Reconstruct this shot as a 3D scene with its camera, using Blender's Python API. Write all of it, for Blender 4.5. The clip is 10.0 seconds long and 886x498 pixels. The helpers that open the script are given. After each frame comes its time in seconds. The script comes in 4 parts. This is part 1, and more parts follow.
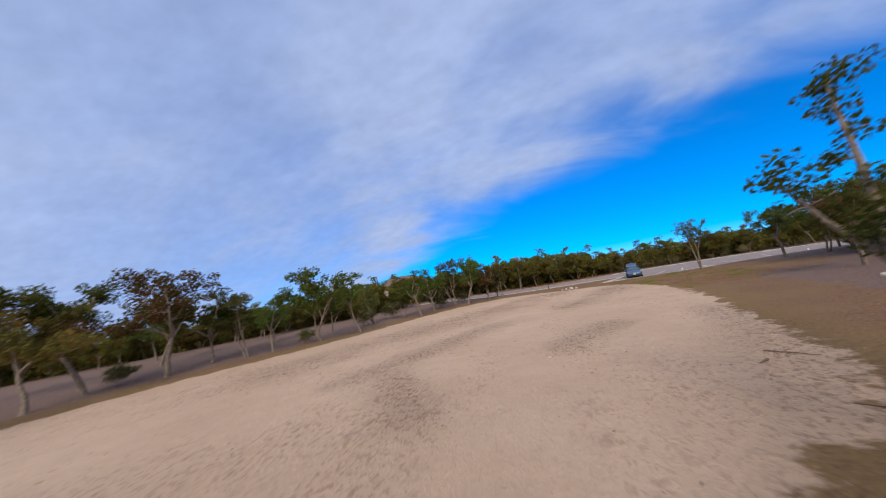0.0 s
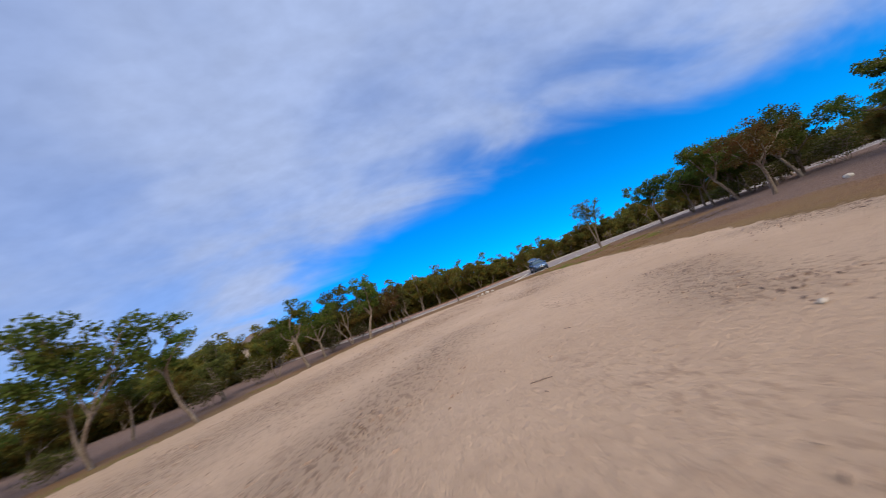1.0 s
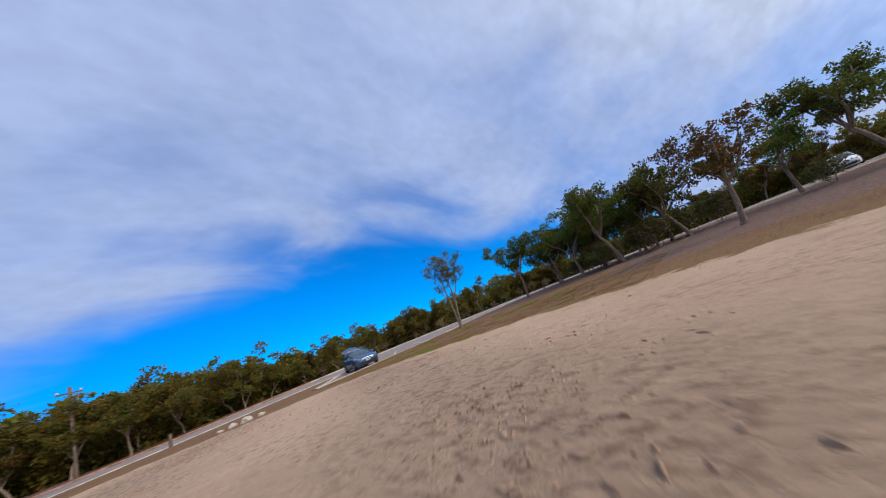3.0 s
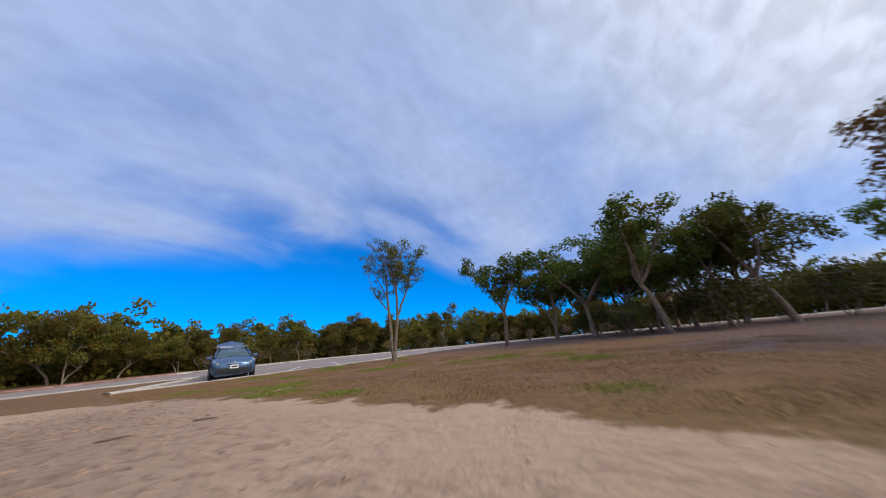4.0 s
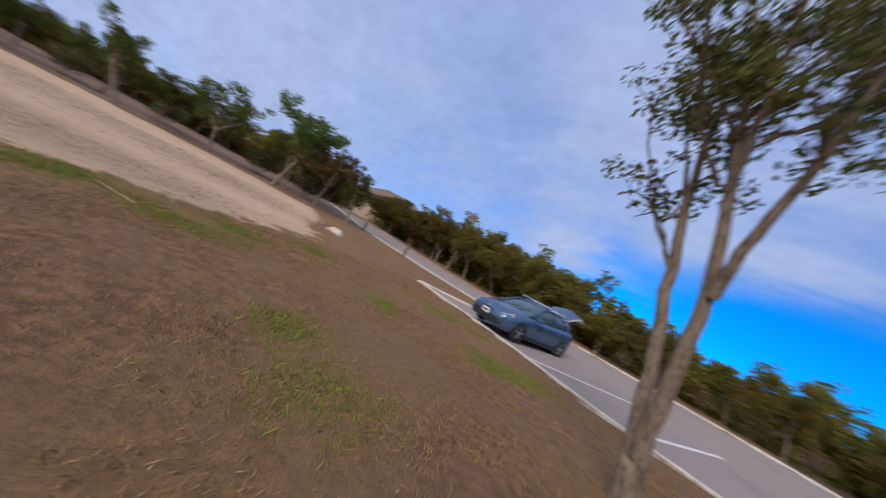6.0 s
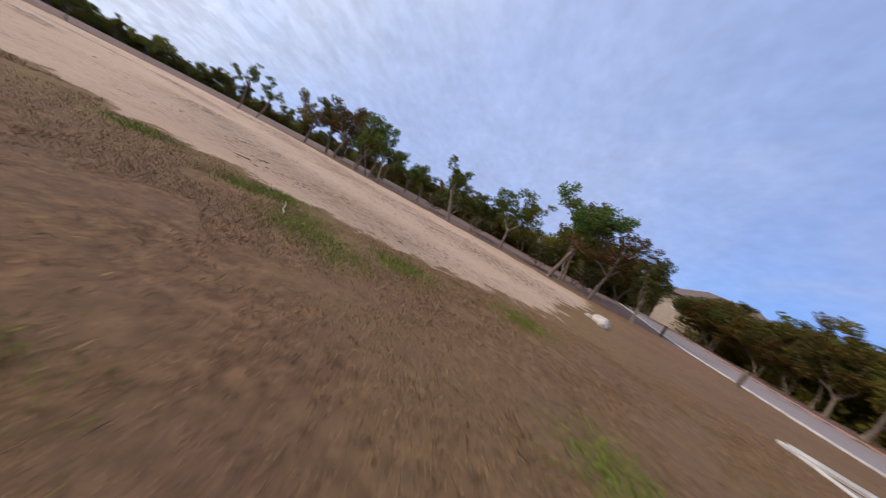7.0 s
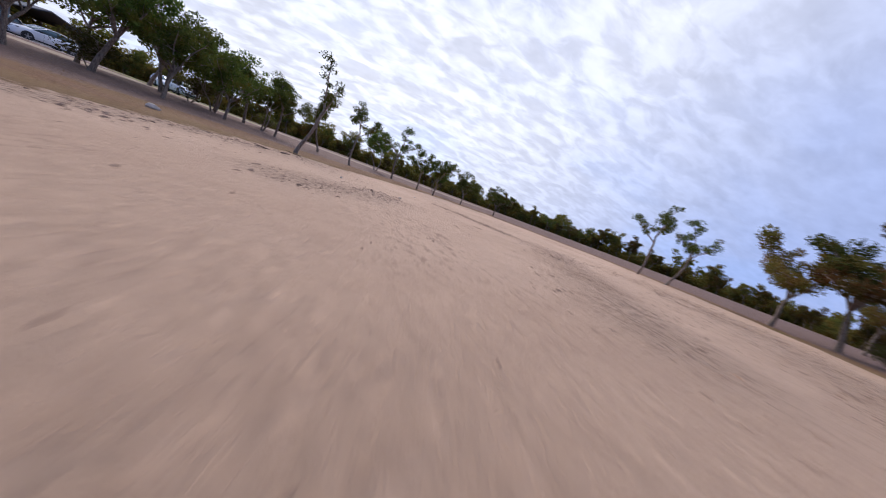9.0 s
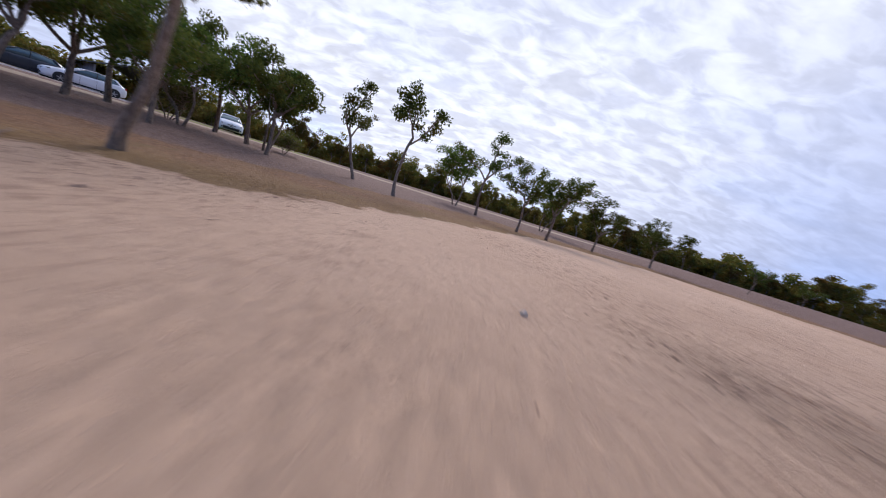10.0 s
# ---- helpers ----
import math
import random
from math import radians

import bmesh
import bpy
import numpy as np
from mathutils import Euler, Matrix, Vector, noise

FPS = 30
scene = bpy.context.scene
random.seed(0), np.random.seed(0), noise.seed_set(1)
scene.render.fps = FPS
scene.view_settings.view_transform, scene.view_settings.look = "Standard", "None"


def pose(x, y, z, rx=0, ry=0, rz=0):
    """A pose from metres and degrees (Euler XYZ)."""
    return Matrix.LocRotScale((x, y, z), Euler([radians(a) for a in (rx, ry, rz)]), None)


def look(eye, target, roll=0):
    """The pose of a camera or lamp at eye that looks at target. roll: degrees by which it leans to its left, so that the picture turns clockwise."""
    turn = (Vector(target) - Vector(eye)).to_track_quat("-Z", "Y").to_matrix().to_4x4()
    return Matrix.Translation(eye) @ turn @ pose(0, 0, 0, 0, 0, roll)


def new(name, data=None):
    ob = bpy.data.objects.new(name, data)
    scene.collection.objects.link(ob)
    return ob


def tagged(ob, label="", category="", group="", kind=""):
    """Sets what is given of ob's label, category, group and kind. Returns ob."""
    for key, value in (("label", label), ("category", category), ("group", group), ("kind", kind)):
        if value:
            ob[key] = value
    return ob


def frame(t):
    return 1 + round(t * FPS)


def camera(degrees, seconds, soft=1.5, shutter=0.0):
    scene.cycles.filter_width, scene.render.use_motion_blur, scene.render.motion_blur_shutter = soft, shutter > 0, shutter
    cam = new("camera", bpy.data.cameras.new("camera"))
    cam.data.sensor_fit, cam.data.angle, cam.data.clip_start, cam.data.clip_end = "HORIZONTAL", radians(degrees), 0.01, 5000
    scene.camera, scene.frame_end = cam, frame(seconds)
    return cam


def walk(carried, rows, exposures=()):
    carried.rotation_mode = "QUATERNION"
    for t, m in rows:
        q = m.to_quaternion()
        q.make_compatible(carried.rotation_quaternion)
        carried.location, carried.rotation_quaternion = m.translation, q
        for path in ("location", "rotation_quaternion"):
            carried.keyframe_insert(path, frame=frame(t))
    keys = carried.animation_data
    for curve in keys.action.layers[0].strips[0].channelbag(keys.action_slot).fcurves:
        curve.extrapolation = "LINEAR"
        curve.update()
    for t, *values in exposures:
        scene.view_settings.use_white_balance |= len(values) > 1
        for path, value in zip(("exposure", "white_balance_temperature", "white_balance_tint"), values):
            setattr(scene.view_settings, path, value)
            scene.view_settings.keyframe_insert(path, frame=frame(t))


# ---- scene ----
cam = camera(110.0, 10.0, 1.0, 0.25)

PATH = [
    (0, (-0.252, 4.645, 2.974), (-2.465, 14.320, 4.206), -9.70),
    (0.5, (-2.227, 8.928, 2.599), (-2.590, 18.830, 3.947), -17.62),
    (1, (-4.277, 13.230, 1.599), (-2.347, 22.944, 2.985), -20.89),
    (1.5, (-4.168, 17.989, 1.328), (-0.349, 27.108, 2.829), -22.31),
    (2, (-3.794, 22.415, 1.707), (1.580, 30.687, 3.346), -22.84),
    (2.5, (-1.740, 26.070, 1.048), (4.816, 33.354, 3.040), -22.73),
    (2.7, (-0.685, 27.384, 0.840), (6.339, 34.188, 2.930), -22.84),
    (3, (1.228, 28.942, 0.880), (8.752, 35.144, 3.101), -21.64),
    (3.25, (2.984, 30.012, 0.906), (10.754, 35.854, 3.249), -19.38),
    (3.5, (4.803, 30.985, 0.873), (12.669, 36.633, 3.370), -15.91),
    (3.8, (6.974, 32.170, 0.687), (14.756, 37.817, 3.435), -10.12),
    (4, (8.322, 33.065, 0.674), (15.911, 38.858, 3.648), -5.23),
    (4.5, (11.801, 34.999, 0.656), (18.166, 41.896, 4.110), 5.26),
    (5, (14.905, 36.627, 0.934), (18.552, 45.404, 4.044), 13.48),
    (5.5, (17.450, 38.440, 1.252), (18.096, 48.101, 3.751), 18.75),
    (6, (18.856, 40.593, 1.522), (12.487, 48.301, 1.684), 28.11),
    (6.2, (18.869, 41.483, 1.541), (10.791, 47.346, 0.940), 27.69),
    (6.4, (18.658, 42.424, 1.475), (9.568, 46.466, 0.462), 27.73),
    (6.6, (18.130, 43.203, 1.353), (8.488, 45.575, 0.172), 27.89),
    (6.8, (17.300, 43.637, 1.204), (7.412, 44.507, -0.009), 27.91),
    (7, (16.286, 43.655, 1.054), (6.374, 43.132, -0.155), 27.45),
    (7.3, (14.638, 43.030, 0.883), (5.045, 40.546, -0.460), 25.41),
    (7.5, (13.373, 42.406, 0.857), (4.300, 38.568, -0.858), 22.53),
    (8, (9.451, 39.719, 0.685), (2.071, 33.268, -1.294), 24.04),
    (8.2, (7.621, 37.934, 0.684), (1.064, 30.661, -1.344), 23.38),
    (8.5, (5.160, 34.842, 0.696), (-0.183, 26.596, -1.166), 20.37),
    (9, (2.483, 28.512, 0.875), (-1.059, 19.322, -0.859), 20.52),
    (9.5, (0.757, 21.727, 0.825), (-1.041, 12.031, -0.838), 17.73),
    (10, (-0.308, 14.765, 0.844), (-0.639, 4.909, -0.814), 17.03),
]
# seconds, stops, white balance
EXPO = [(0.0, 0.15, 6500, 10), (6.2, 0.15, 6500, 11), (7.5, 0.2, 6300, 15), (10.0, 0.12, 6150, 18)]
walk(cam, [(t, look(eye, target, roll)) for t, eye, target, roll in PATH], EXPO)

# ---- sky and light ----
SUN_AZ, SUN_EL = 188.0, 38.0          # degrees: to the left from +y, and up


def world_sky():
    w = bpy.data.worlds.new("sky")
    scene.world = w
    w.use_nodes = True
    nt = w.node_tree
    nt.nodes.clear()
    N = nt.nodes.new
    L = nt.links.new
    out, bg = N("ShaderNodeOutputWorld"), N("ShaderNodeBackground")
    sky = N("ShaderNodeTexSky")
    sky.sky_type, sky.sun_disc = "NISHITA", False
    sky.sun_elevation, sky.sun_rotation = radians(SUN_EL), radians(-SUN_AZ)
    sky.air_density, sky.dust_density, sky.ozone_density = 0.8, 0.0, 5.0
    hsv = N("ShaderNodeHueSaturation")
    hsv.inputs["Hue"].default_value = 0.508
    hsv.inputs["Saturation"].default_value, hsv.inputs["Value"].default_value = 1.6, 1.0
    L(sky.outputs[0], hsv.inputs["Color"])
    tc, sep = N("ShaderNodeTexCoord"), N("ShaderNodeSeparateXYZ")
    L(tc.outputs["Generated"], sep.inputs[0])
    # clear dry air: no white haze low over the horizon
    lift = N("ShaderNodeVectorMath")
    lift.operation = "MULTIPLY_ADD"
    lift.inputs[1].default_value, lift.inputs[2].default_value = (1, 1, 0.9), (0, 0, 0.075)
    L(tc.outputs["Generated"], lift.inputs[0])
    L(lift.outputs[0], sky.inputs["Vector"])

    def math_node(op, a, b=None, c=None):
        m = N("ShaderNodeMath")
        m.operation = op
        for i, q in enumerate((a, b, c)):
            if q is None:
                continue
            if isinstance(q, (int, float)):
                m.inputs[i].default_value = q
            else:
                L(q, m.inputs[i])
        return m.outputs[0]

    def ramp(v, lo, hi):
        m = N("ShaderNodeMapRange")
        m.interpolation_type = "SMOOTHERSTEP"
        L(v, m.inputs["Value"])
        m.inputs["From Min"].default_value, m.inputs["From Max"].default_value = lo, hi
        return m.outputs["Result"]

    # the cloud deck: a shallow shell overhead, met by each direction
    up = math_node("ADD", math_node("MAXIMUM", sep.outputs["Z"], 0.0), 0.35)
    px, py = math_node("DIVIDE", sep.outputs["X"], up), math_node("DIVIDE", sep.outputs["Y"], up)
    comb = N("ShaderNodeCombineXYZ")
    L(px, comb.inputs[0]), L(py, comb.inputs[1])

    def cloud_noise(scale, detail, rough, stretch=(1, 1, 1), turn=0.0, warp=0.0):
        mp = N("ShaderNodeMapping")
        mp.inputs["Scale"].default_value, mp.inputs["Rotation"].default_value = stretch, (0, 0, radians(turn))
        L(comb.outputs[0], mp.inputs["Vector"])
        n = N("ShaderNodeTexNoise")
        n.inputs["Scale"].default_value, n.inputs["Detail"].default_value = scale, detail
        n.inputs["Roughness"].default_value, n.inputs["Distortion"].default_value = rough, warp
        L(mp.outputs[0], n.inputs["Vector"])
        return n.outputs["Fac"]

    big = cloud_noise(0.9, 4, 0.5, (1, 1, 1), 20, 0.6)
    wisps = cloud_noise(2.0, 5, 0.5, (0.7, 1.5, 1), -28, 0.5)
    ripple = cloud_noise(3.6, 5, 0.52, (1.0, 1.35, 1), 25, 0.4)
    puffs = ramp(cloud_noise(7.5, 4, 0.5, (1.0, 1.7, 1), 25, 0.5), 0.34, 0.66)
    cells = cloud_noise(15, 3, 0.5, (1.0, 1.5, 1), 25, 0.2)
    # the edge of the deck lies far out to the north-east
    edge = math_node("ADD", math_node("MULTIPLY", px, 0.50), math_node("MULTIPLY", py, 0.87))
    rim = ramp(edge, -0.6, 0.95)
    edge = math_node("ADD", edge, math_node("MULTIPLY", math_node("SUBTRACT", big, 0.5), 0.75))
    edge = math_node("ADD", edge, math_node("MULTIPLY", math_node("SUBTRACT", wisps, 0.5), 0.8))
    clear = ramp(edge, 1.02, 1.62)
    thin = ramp(math_node("ADD", big, math_node("MULTIPLY", wisps, 0.55)), 0.62, 0.98)
    # cloud brightness: rippled, and brighter towards the veiled sun
    s = Vector((-math.sin(radians(SUN_AZ)) * math.cos(radians(SUN_EL)), math.cos(radians(SUN_AZ)) * math.cos(radians(SUN_EL)),
                math.sin(radians(SUN_EL))))
    dot = N("ShaderNodeVectorMath")
    dot.operation = "DOT_PRODUCT"
    dot.inputs[1].default_value = s
    L(tc.outputs["Generated"], dot.inputs[0])
    glow = ramp(dot.outputs["Value"], 0.1, 1.0)
    holes = math_node("MULTIPLY", thin, math_node("MULTIPLY_ADD", rim, 0.32, 0.10))
    cover = math_node("MULTIPLY", math_node("SUBTRACT", 1.0, clear), math_node("SUBTRACT", 1.0, holes))
    lit = math_node("MULTIPLY_ADD", math_node("MULTIPLY", glow, glow), 0.19, 0.71)
    lit = math_node("MULTIPLY", lit, math_node("MULTIPLY_ADD", ripple, 0.28, 0.88))
    lit = math_node("MULTIPLY", lit, math_node("MULTIPLY_ADD", cells, 0.26, 0.87))
    lit = math_node("MULTIPLY", lit, math_node("MULTIPLY_ADD", wisps, 0.2, 0.91))
    lit = math_node("MULTIPLY", lit, math_node("MULTIPLY_ADD", math_node("MULTIPLY", math_node("SUBTRACT", puffs, 0.5), glow), 0.30, 1.0))
    tint = N("ShaderNodeMix")
    tint.data_type = "RGBA"
    tint.inputs[6].default_value, tint.inputs[7].default_value = (0.492, 0.622, 0.97, 1), (0.88, 0.93, 1.0, 1)
    L(glow, tint.inputs[0])
    cl = N("ShaderNodeVectorMath")
    cl.operation = "SCALE"
    L(tint.outputs[2], cl.inputs[0]), L(lit, cl.inputs["Scale"])
    blue = N("ShaderNodeVectorMath")
    blue.operation = "SCALE"
    blue.inputs["Scale"].default_value = SKY_STRENGTH
    L(hsv.outputs[0], blue.inputs[0])
    mix = N("ShaderNodeMix")
    mix.data_type = "RGBA"
    L(cover, mix.inputs[0]), L(blue.outputs[0], mix.inputs[6]), L(cl.outputs[0], mix.inputs[7])
    L(mix.outputs[2], bg.inputs["Color"])
    bg.inputs["Strength"].default_value = 1.0
    L(bg.outputs[0], out.inputs["Surface"])


SKY_STRENGTH = 0.175
world_sky()
sun = new("sun", bpy.data.lights.new("sun", "SUN"))
sun.data.energy, sun.data.angle, sun.data.color = 1.95, radians(24), (1.0, 0.92, 0.82)
sun.matrix_world = look((-math.sin(radians(SUN_AZ)) * 50 * math.cos(radians(SUN_EL)), math.cos(radians(SUN_AZ)) * 50 * math.cos(radians(SUN_EL)),
                         50 * math.sin(radians(SUN_EL))), (0, 0, 0))


# ---- materials ----
def material(name, build, rough=0.8, metal=0.0):
    m = bpy.data.materials.new(name)
    m.use_nodes = True
    nt = m.node_tree
    b = nt.nodes["Principled BSDF"]
    b.inputs["Roughness"].default_value, b.inputs["Metallic"].default_value = rough, metal
    if "Specular IOR Level" in b.inputs:
        b.inputs["Specular IOR Level"].default_value = 0.3
    build(nt, b)
    return m


class Nodes:
    """Short forms for the node trees of the materials."""

    def __init__(self, nt):
        self.nt = nt

    def add(self, kind):
        return self.nt.nodes.new(kind)

    def link(self, a, b):
        self.nt.links.new(a, b)

    def position(self, scale=(1, 1, 1), turn=0.0, local=False):
        m = self.add("ShaderNodeMapping")
        m.inputs["Scale"].default_value, m.inputs["Rotation"].default_value = scale, (0, 0, radians(turn))
        if local:
            self.link(self.add("ShaderNodeTexCoord").outputs["Object"], m.inputs["Vector"])
        else:
            self.link(self.add("ShaderNodeNewGeometry").outputs["Position"], m.inputs["Vector"])
        return m.outputs[0]

    def noise(self, vec, scale, detail=4, rough=0.55, warp=0.0):
        n = self.add("ShaderNodeTexNoise")
        n.inputs["Scale"].default_value, n.inputs["Detail"].default_value = scale, detail
        n.inputs["Roughness"].default_value, n.inputs["Distortion"].default_value = rough, warp
        self.link(vec, n.inputs["Vector"])
        return n.outputs["Fac"]

    def math(self, op, a, b=0.0, c=0.0):
        m = self.add("ShaderNodeMath")
        m.operation = op
        for i, q in enumerate((a, b, c)):
            if isinstance(q, (int, float)):
                m.inputs[i].default_value = q
            else:
                self.link(q, m.inputs[i])
        return m.outputs[0]

    def ramp(self, v, lo, hi, a=0.0, b=1.0):
        m = self.add("ShaderNodeMapRange")
        m.interpolation_type = "SMOOTHSTEP"
        self.link(v, m.inputs["Value"])
        for k, q in (("From Min", lo), ("From Max", hi), ("To Min", a), ("To Max", b)):
            m.inputs[k].default_value = q
        return m.outputs["Result"]

    def mix(self, fac, a, b):
        m = self.add("ShaderNodeMix")
        m.data_type = "RGBA"
        for i, q in ((0, fac), (6, a), (7, b)):
            if isinstance(q, tuple):
                m.inputs[i].default_value = (*q, 1)
            elif isinstance(q, (int, float)):
                m.inputs[i].default_value = q
            else:
                self.link(q, m.inputs[i])
        return m.outputs[2]

    def bump(self, b, height, strength=0.5, distance=0.02):
        n = self.add("ShaderNodeBump")
        n.inputs["Strength"].default_value, n.inputs["Distance"].default_value = strength, distance
        self.link(height, n.inputs["Height"])
        self.link(n.outputs[0], b.inputs["Normal"])

    def attribute(self, name):
        a = self.add("ShaderNodeAttribute")
        a.attribute_name = name
        return a.outputs["Fac"]


def plain(name, colour, rough=0.6, metal=0.0, vary=0.25, scale=6.0, bump=0.0):
    def build(nt, b):
        n = Nodes(nt)
        f = n.noise(n.position(local=True), scale, 5)
        dark, light = tuple(c * (1 - vary) for c in colour), tuple(min(1, c * (1 + vary)) for c in colour)
        n.link(n.mix(n.ramp(f, 0.3, 0.7), dark, light), b.inputs["Base Color"])
        if bump:
            n.bump(b, n.noise(n.position(local=True), scale * 6, 4), 0.6, bump)
    return material(name, build, rough, metal)


def ground_build(nt, b):
    n = Nodes(nt)
    p = n.position()
    sand_d, track_d, wood, churn = n.attribute("sand_d"), n.attribute("track_d"), n.attribute("wood"), n.attribute("churn")
    lawn = n.attribute("lawn")
    fine, mid, big = n.noise(p, 9, 6, 0.65), n.noise(p, 1.3, 5, 0.6), n.noise(p, 0.16, 3)
    grain = n.noise(p, 60, 3, 0.7)
    # sand: pale, scuffed, tyre ruts along the lot; dark marks mix damp and painted shade
    scuff = n.noise(n.position((1, 0.5, 1), 12), 8.0, 8, 0.72, 0.4)
    marks = n.ramp(scuff, 0.515, 0.59)
    zone = n.ramp(n.noise(n.position((1, 0.35, 1), 8), 0.22, 3), 0.46, 0.62)
    sand = n.mix(n.ramp(big, 0.3, 0.7), SAND_A, SAND_B)
    sand = n.mix(n.math("MULTIPLY", n.ramp(mid, 0.35, 0.75), 0.35), sand, SAND_C)
    torn = n.math("MAXIMUM", n.math("MULTIPLY_ADD", zone, 0.42, 0.07), n.math("MULTIPLY", churn, 0.66))
    # blotches and marks: shade of the rough, damp sand put into the colour
    clods = n.noise(n.position((1, 0.55, 1), 30), 2.4, 6, 0.66, 0.5)
    sand = n.mix(n.math("MULTIPLY", n.ramp(clods, 0.56, 0.66), n.math("MULTIPLY_ADD", torn, 0.7, 0.04)), sand, (0.25, 0.15, 0.10))
    sand = n.mix(n.math("MULTIPLY", marks, torn), sand, (0.225, 0.13, 0.082))
    sand = n.mix(n.math("MULTIPLY", n.ramp(fine, 0.60, 0.72), 0.30), sand, (0.24, 0.165, 0.11))
    # dry grass with green patches
    straw = n.mix(n.ramp(fine, 0.32, 0.70), GRASS_A, GRASS_B)
    straw = n.mix(n.ramp(mid, 0.40, 0.72), straw, (0.205, 0.112, 0.062))
    straw = n.mix(n.ramp(n.noise(p, 0.55, 4, 0.6), 0.60, 0.76), straw, (0.160, 0.122, 0.042))
    straw = n.mix(n.math("MULTIPLY", n.ramp(n.noise(p, 0.33, 4, 0.6), 0.42, 0.62), 0.6), straw, (0.235, 0.138, 0.060))
    fringe = n.math("MULTIPLY", n.ramp(sand_d, 2.6, 0.6), n.ramp(fine, 0.25, 0.60))
    straw = n.mix(n.math("MULTIPLY", fringe, 0.4), straw, (0.26, 0.165, 0.048))
    # woodland floor: bare brown earth and leaf litter
    litter = n.mix(n.ramp(fine, 0.35, 0.68), (0.14, 0.084, 0.064), (0.26, 0.165, 0.128))
    litter = n.mix(n.math("MULTIPLY", n.ramp(mid, 0.55, 0.75), 0.5), litter, (0.225, 0.158, 0.126))
    wd = n.math("ADD", wood, n.math("MULTIPLY_ADD", mid, 0.9, -0.45))
    ground = n.mix(n.ramp(wd, 0.35, 0.65), straw, litter)
    ground = n.mix(n.ramp(n.math("ADD", lawn, n.math("MULTIPLY_ADD", mid, 0.6, -0.3)), 0.4, 0.6), ground, (0.19, 0.21, 0.045))
    ragged = n.math("MULTIPLY_ADD", n.noise(p, 1.1, 7, 0.68), 3.0, -1.5)
    edge = n.math("ADD", sand_d, ragged)
    col = n.mix(n.ramp(edge, -0.22, 0.14), sand, ground)
    tr = n.math("ADD", track_d, n.math("MULTIPLY_ADD", mid, 1.2, -0.6))
    col = n.mix(n.ramp(tr, -0.3, 0.3), (0.40, 0.31, 0.22), col)
    n.link(col, b.inputs["Base Color"])
    h = n.math("ADD", n.math("MULTIPLY", scuff, n.math("MULTIPLY_ADD", churn, 1.6, 0.9)), n.math("MULTIPLY", fine, 0.55))
    h = n.math("ADD", h, n.math("MULTIPLY", grain, 0.12))
    h = n.math("ADD", h, n.math("MULTIPLY", clods, n.math("MULTIPLY_ADD", churn, 1.2, 0.5)))
    n.bump(b, h, 0.85, 0.10)


SAND_A, SAND_B, SAND_C = (0.560, 0.372, 0.246), (0.635, 0.434, 0.296), (0.47, 0.306, 0.204)
GRASS_A, GRASS_B = (0.136, 0.066, 0.033), (0.302, 0.162, 0.078)
M_GROUND = material("ground", ground_build, 0.95)


def bark_build(nt, b):
    n = Nodes(nt)
    p = n.position((1, 1, 0.22), local=True)
    f = n.noise(p, 26, 6, 0.65)
    c = n.mix(n.ramp(f, 0.3, 0.7), (0.105, 0.075, 0.055), (0.34, 0.26, 0.195))
    c = n.mix(n.math("MULTIPLY", n.ramp(n.noise(n.position(local=True), 3, 4), 0.55, 0.7), 0.6), c, (0.30, 0.27, 0.23))
    n.link(c, b.inputs["Base Color"])
    n.bump(b, f, 0.9, 0.03)


M_BARK = material("bark", bark_build, 0.9)


def leaf_material(name, a, c, odd, odd_share=0.12):
    def build(nt, b):
        n = Nodes(nt)
        geo, info = n.add("ShaderNodeNewGeometry"), n.add("ShaderNodeObjectInfo")
        col = n.mix(geo.outputs["Random Per Island"], a, c)
        pick = n.ramp(n.noise(n.position(local=True), 0.9, 3), 0.70 - odd_share * 1.6, 0.80 - odd_share)
        col = n.mix(n.math("MULTIPLY", pick, 0.75), col, odd)
        hs = n.add("ShaderNodeHueSaturation")
        n.link(n.math("MULTIPLY_ADD", info.outputs["Random"], 0.05, 0.475), hs.inputs["Hue"])
        n.link(n.math("MULTIPLY_ADD", info.outputs["Random"], 0.7, 0.62), hs.inputs["Value"])
        n.link(col, hs.inputs["Color"])
        n.link(hs.outputs[0], b.inputs["Base Color"])
        b.inputs["Specular IOR Level"].default_value = 0.15
        tr, mx = n.add("ShaderNodeBsdfTranslucent"), n.add("ShaderNodeMixShader")
        n.link(hs.outputs[0], tr.inputs["Color"])
        mx.inputs[0].default_value = 0.42
        out = nt.nodes["Material Output"]
        n.link(b.outputs[0], mx.inputs[1]), n.link(tr.outputs[0], mx.inputs[2]), n.link(mx.outputs[0], out.inputs["Surface"])
    return material(name, build, 0.72)


M_LEAF = leaf_material("leaves_green", (0.052, 0.086, 0.016), (0.140, 0.166, 0.030), (0.17, 0.118, 0.020))
M_LEAF_BROWN = leaf_material("leaves_rust", (0.098, 0.092, 0.022), (0.19, 0.145, 0.036), (0.22, 0.105, 0.03), 0.16)
M_LEAF_OLIVE = leaf_material("leaves_olive", (0.066, 0.078, 0.020), (0.16, 0.146, 0.040), (0.17, 0.12, 0.035))
M_WOODS = leaf_material("leaves_woods", (0.066, 0.076, 0.017), (0.168, 0.152, 0.032), (0.20, 0.108, 0.022), 0.17)


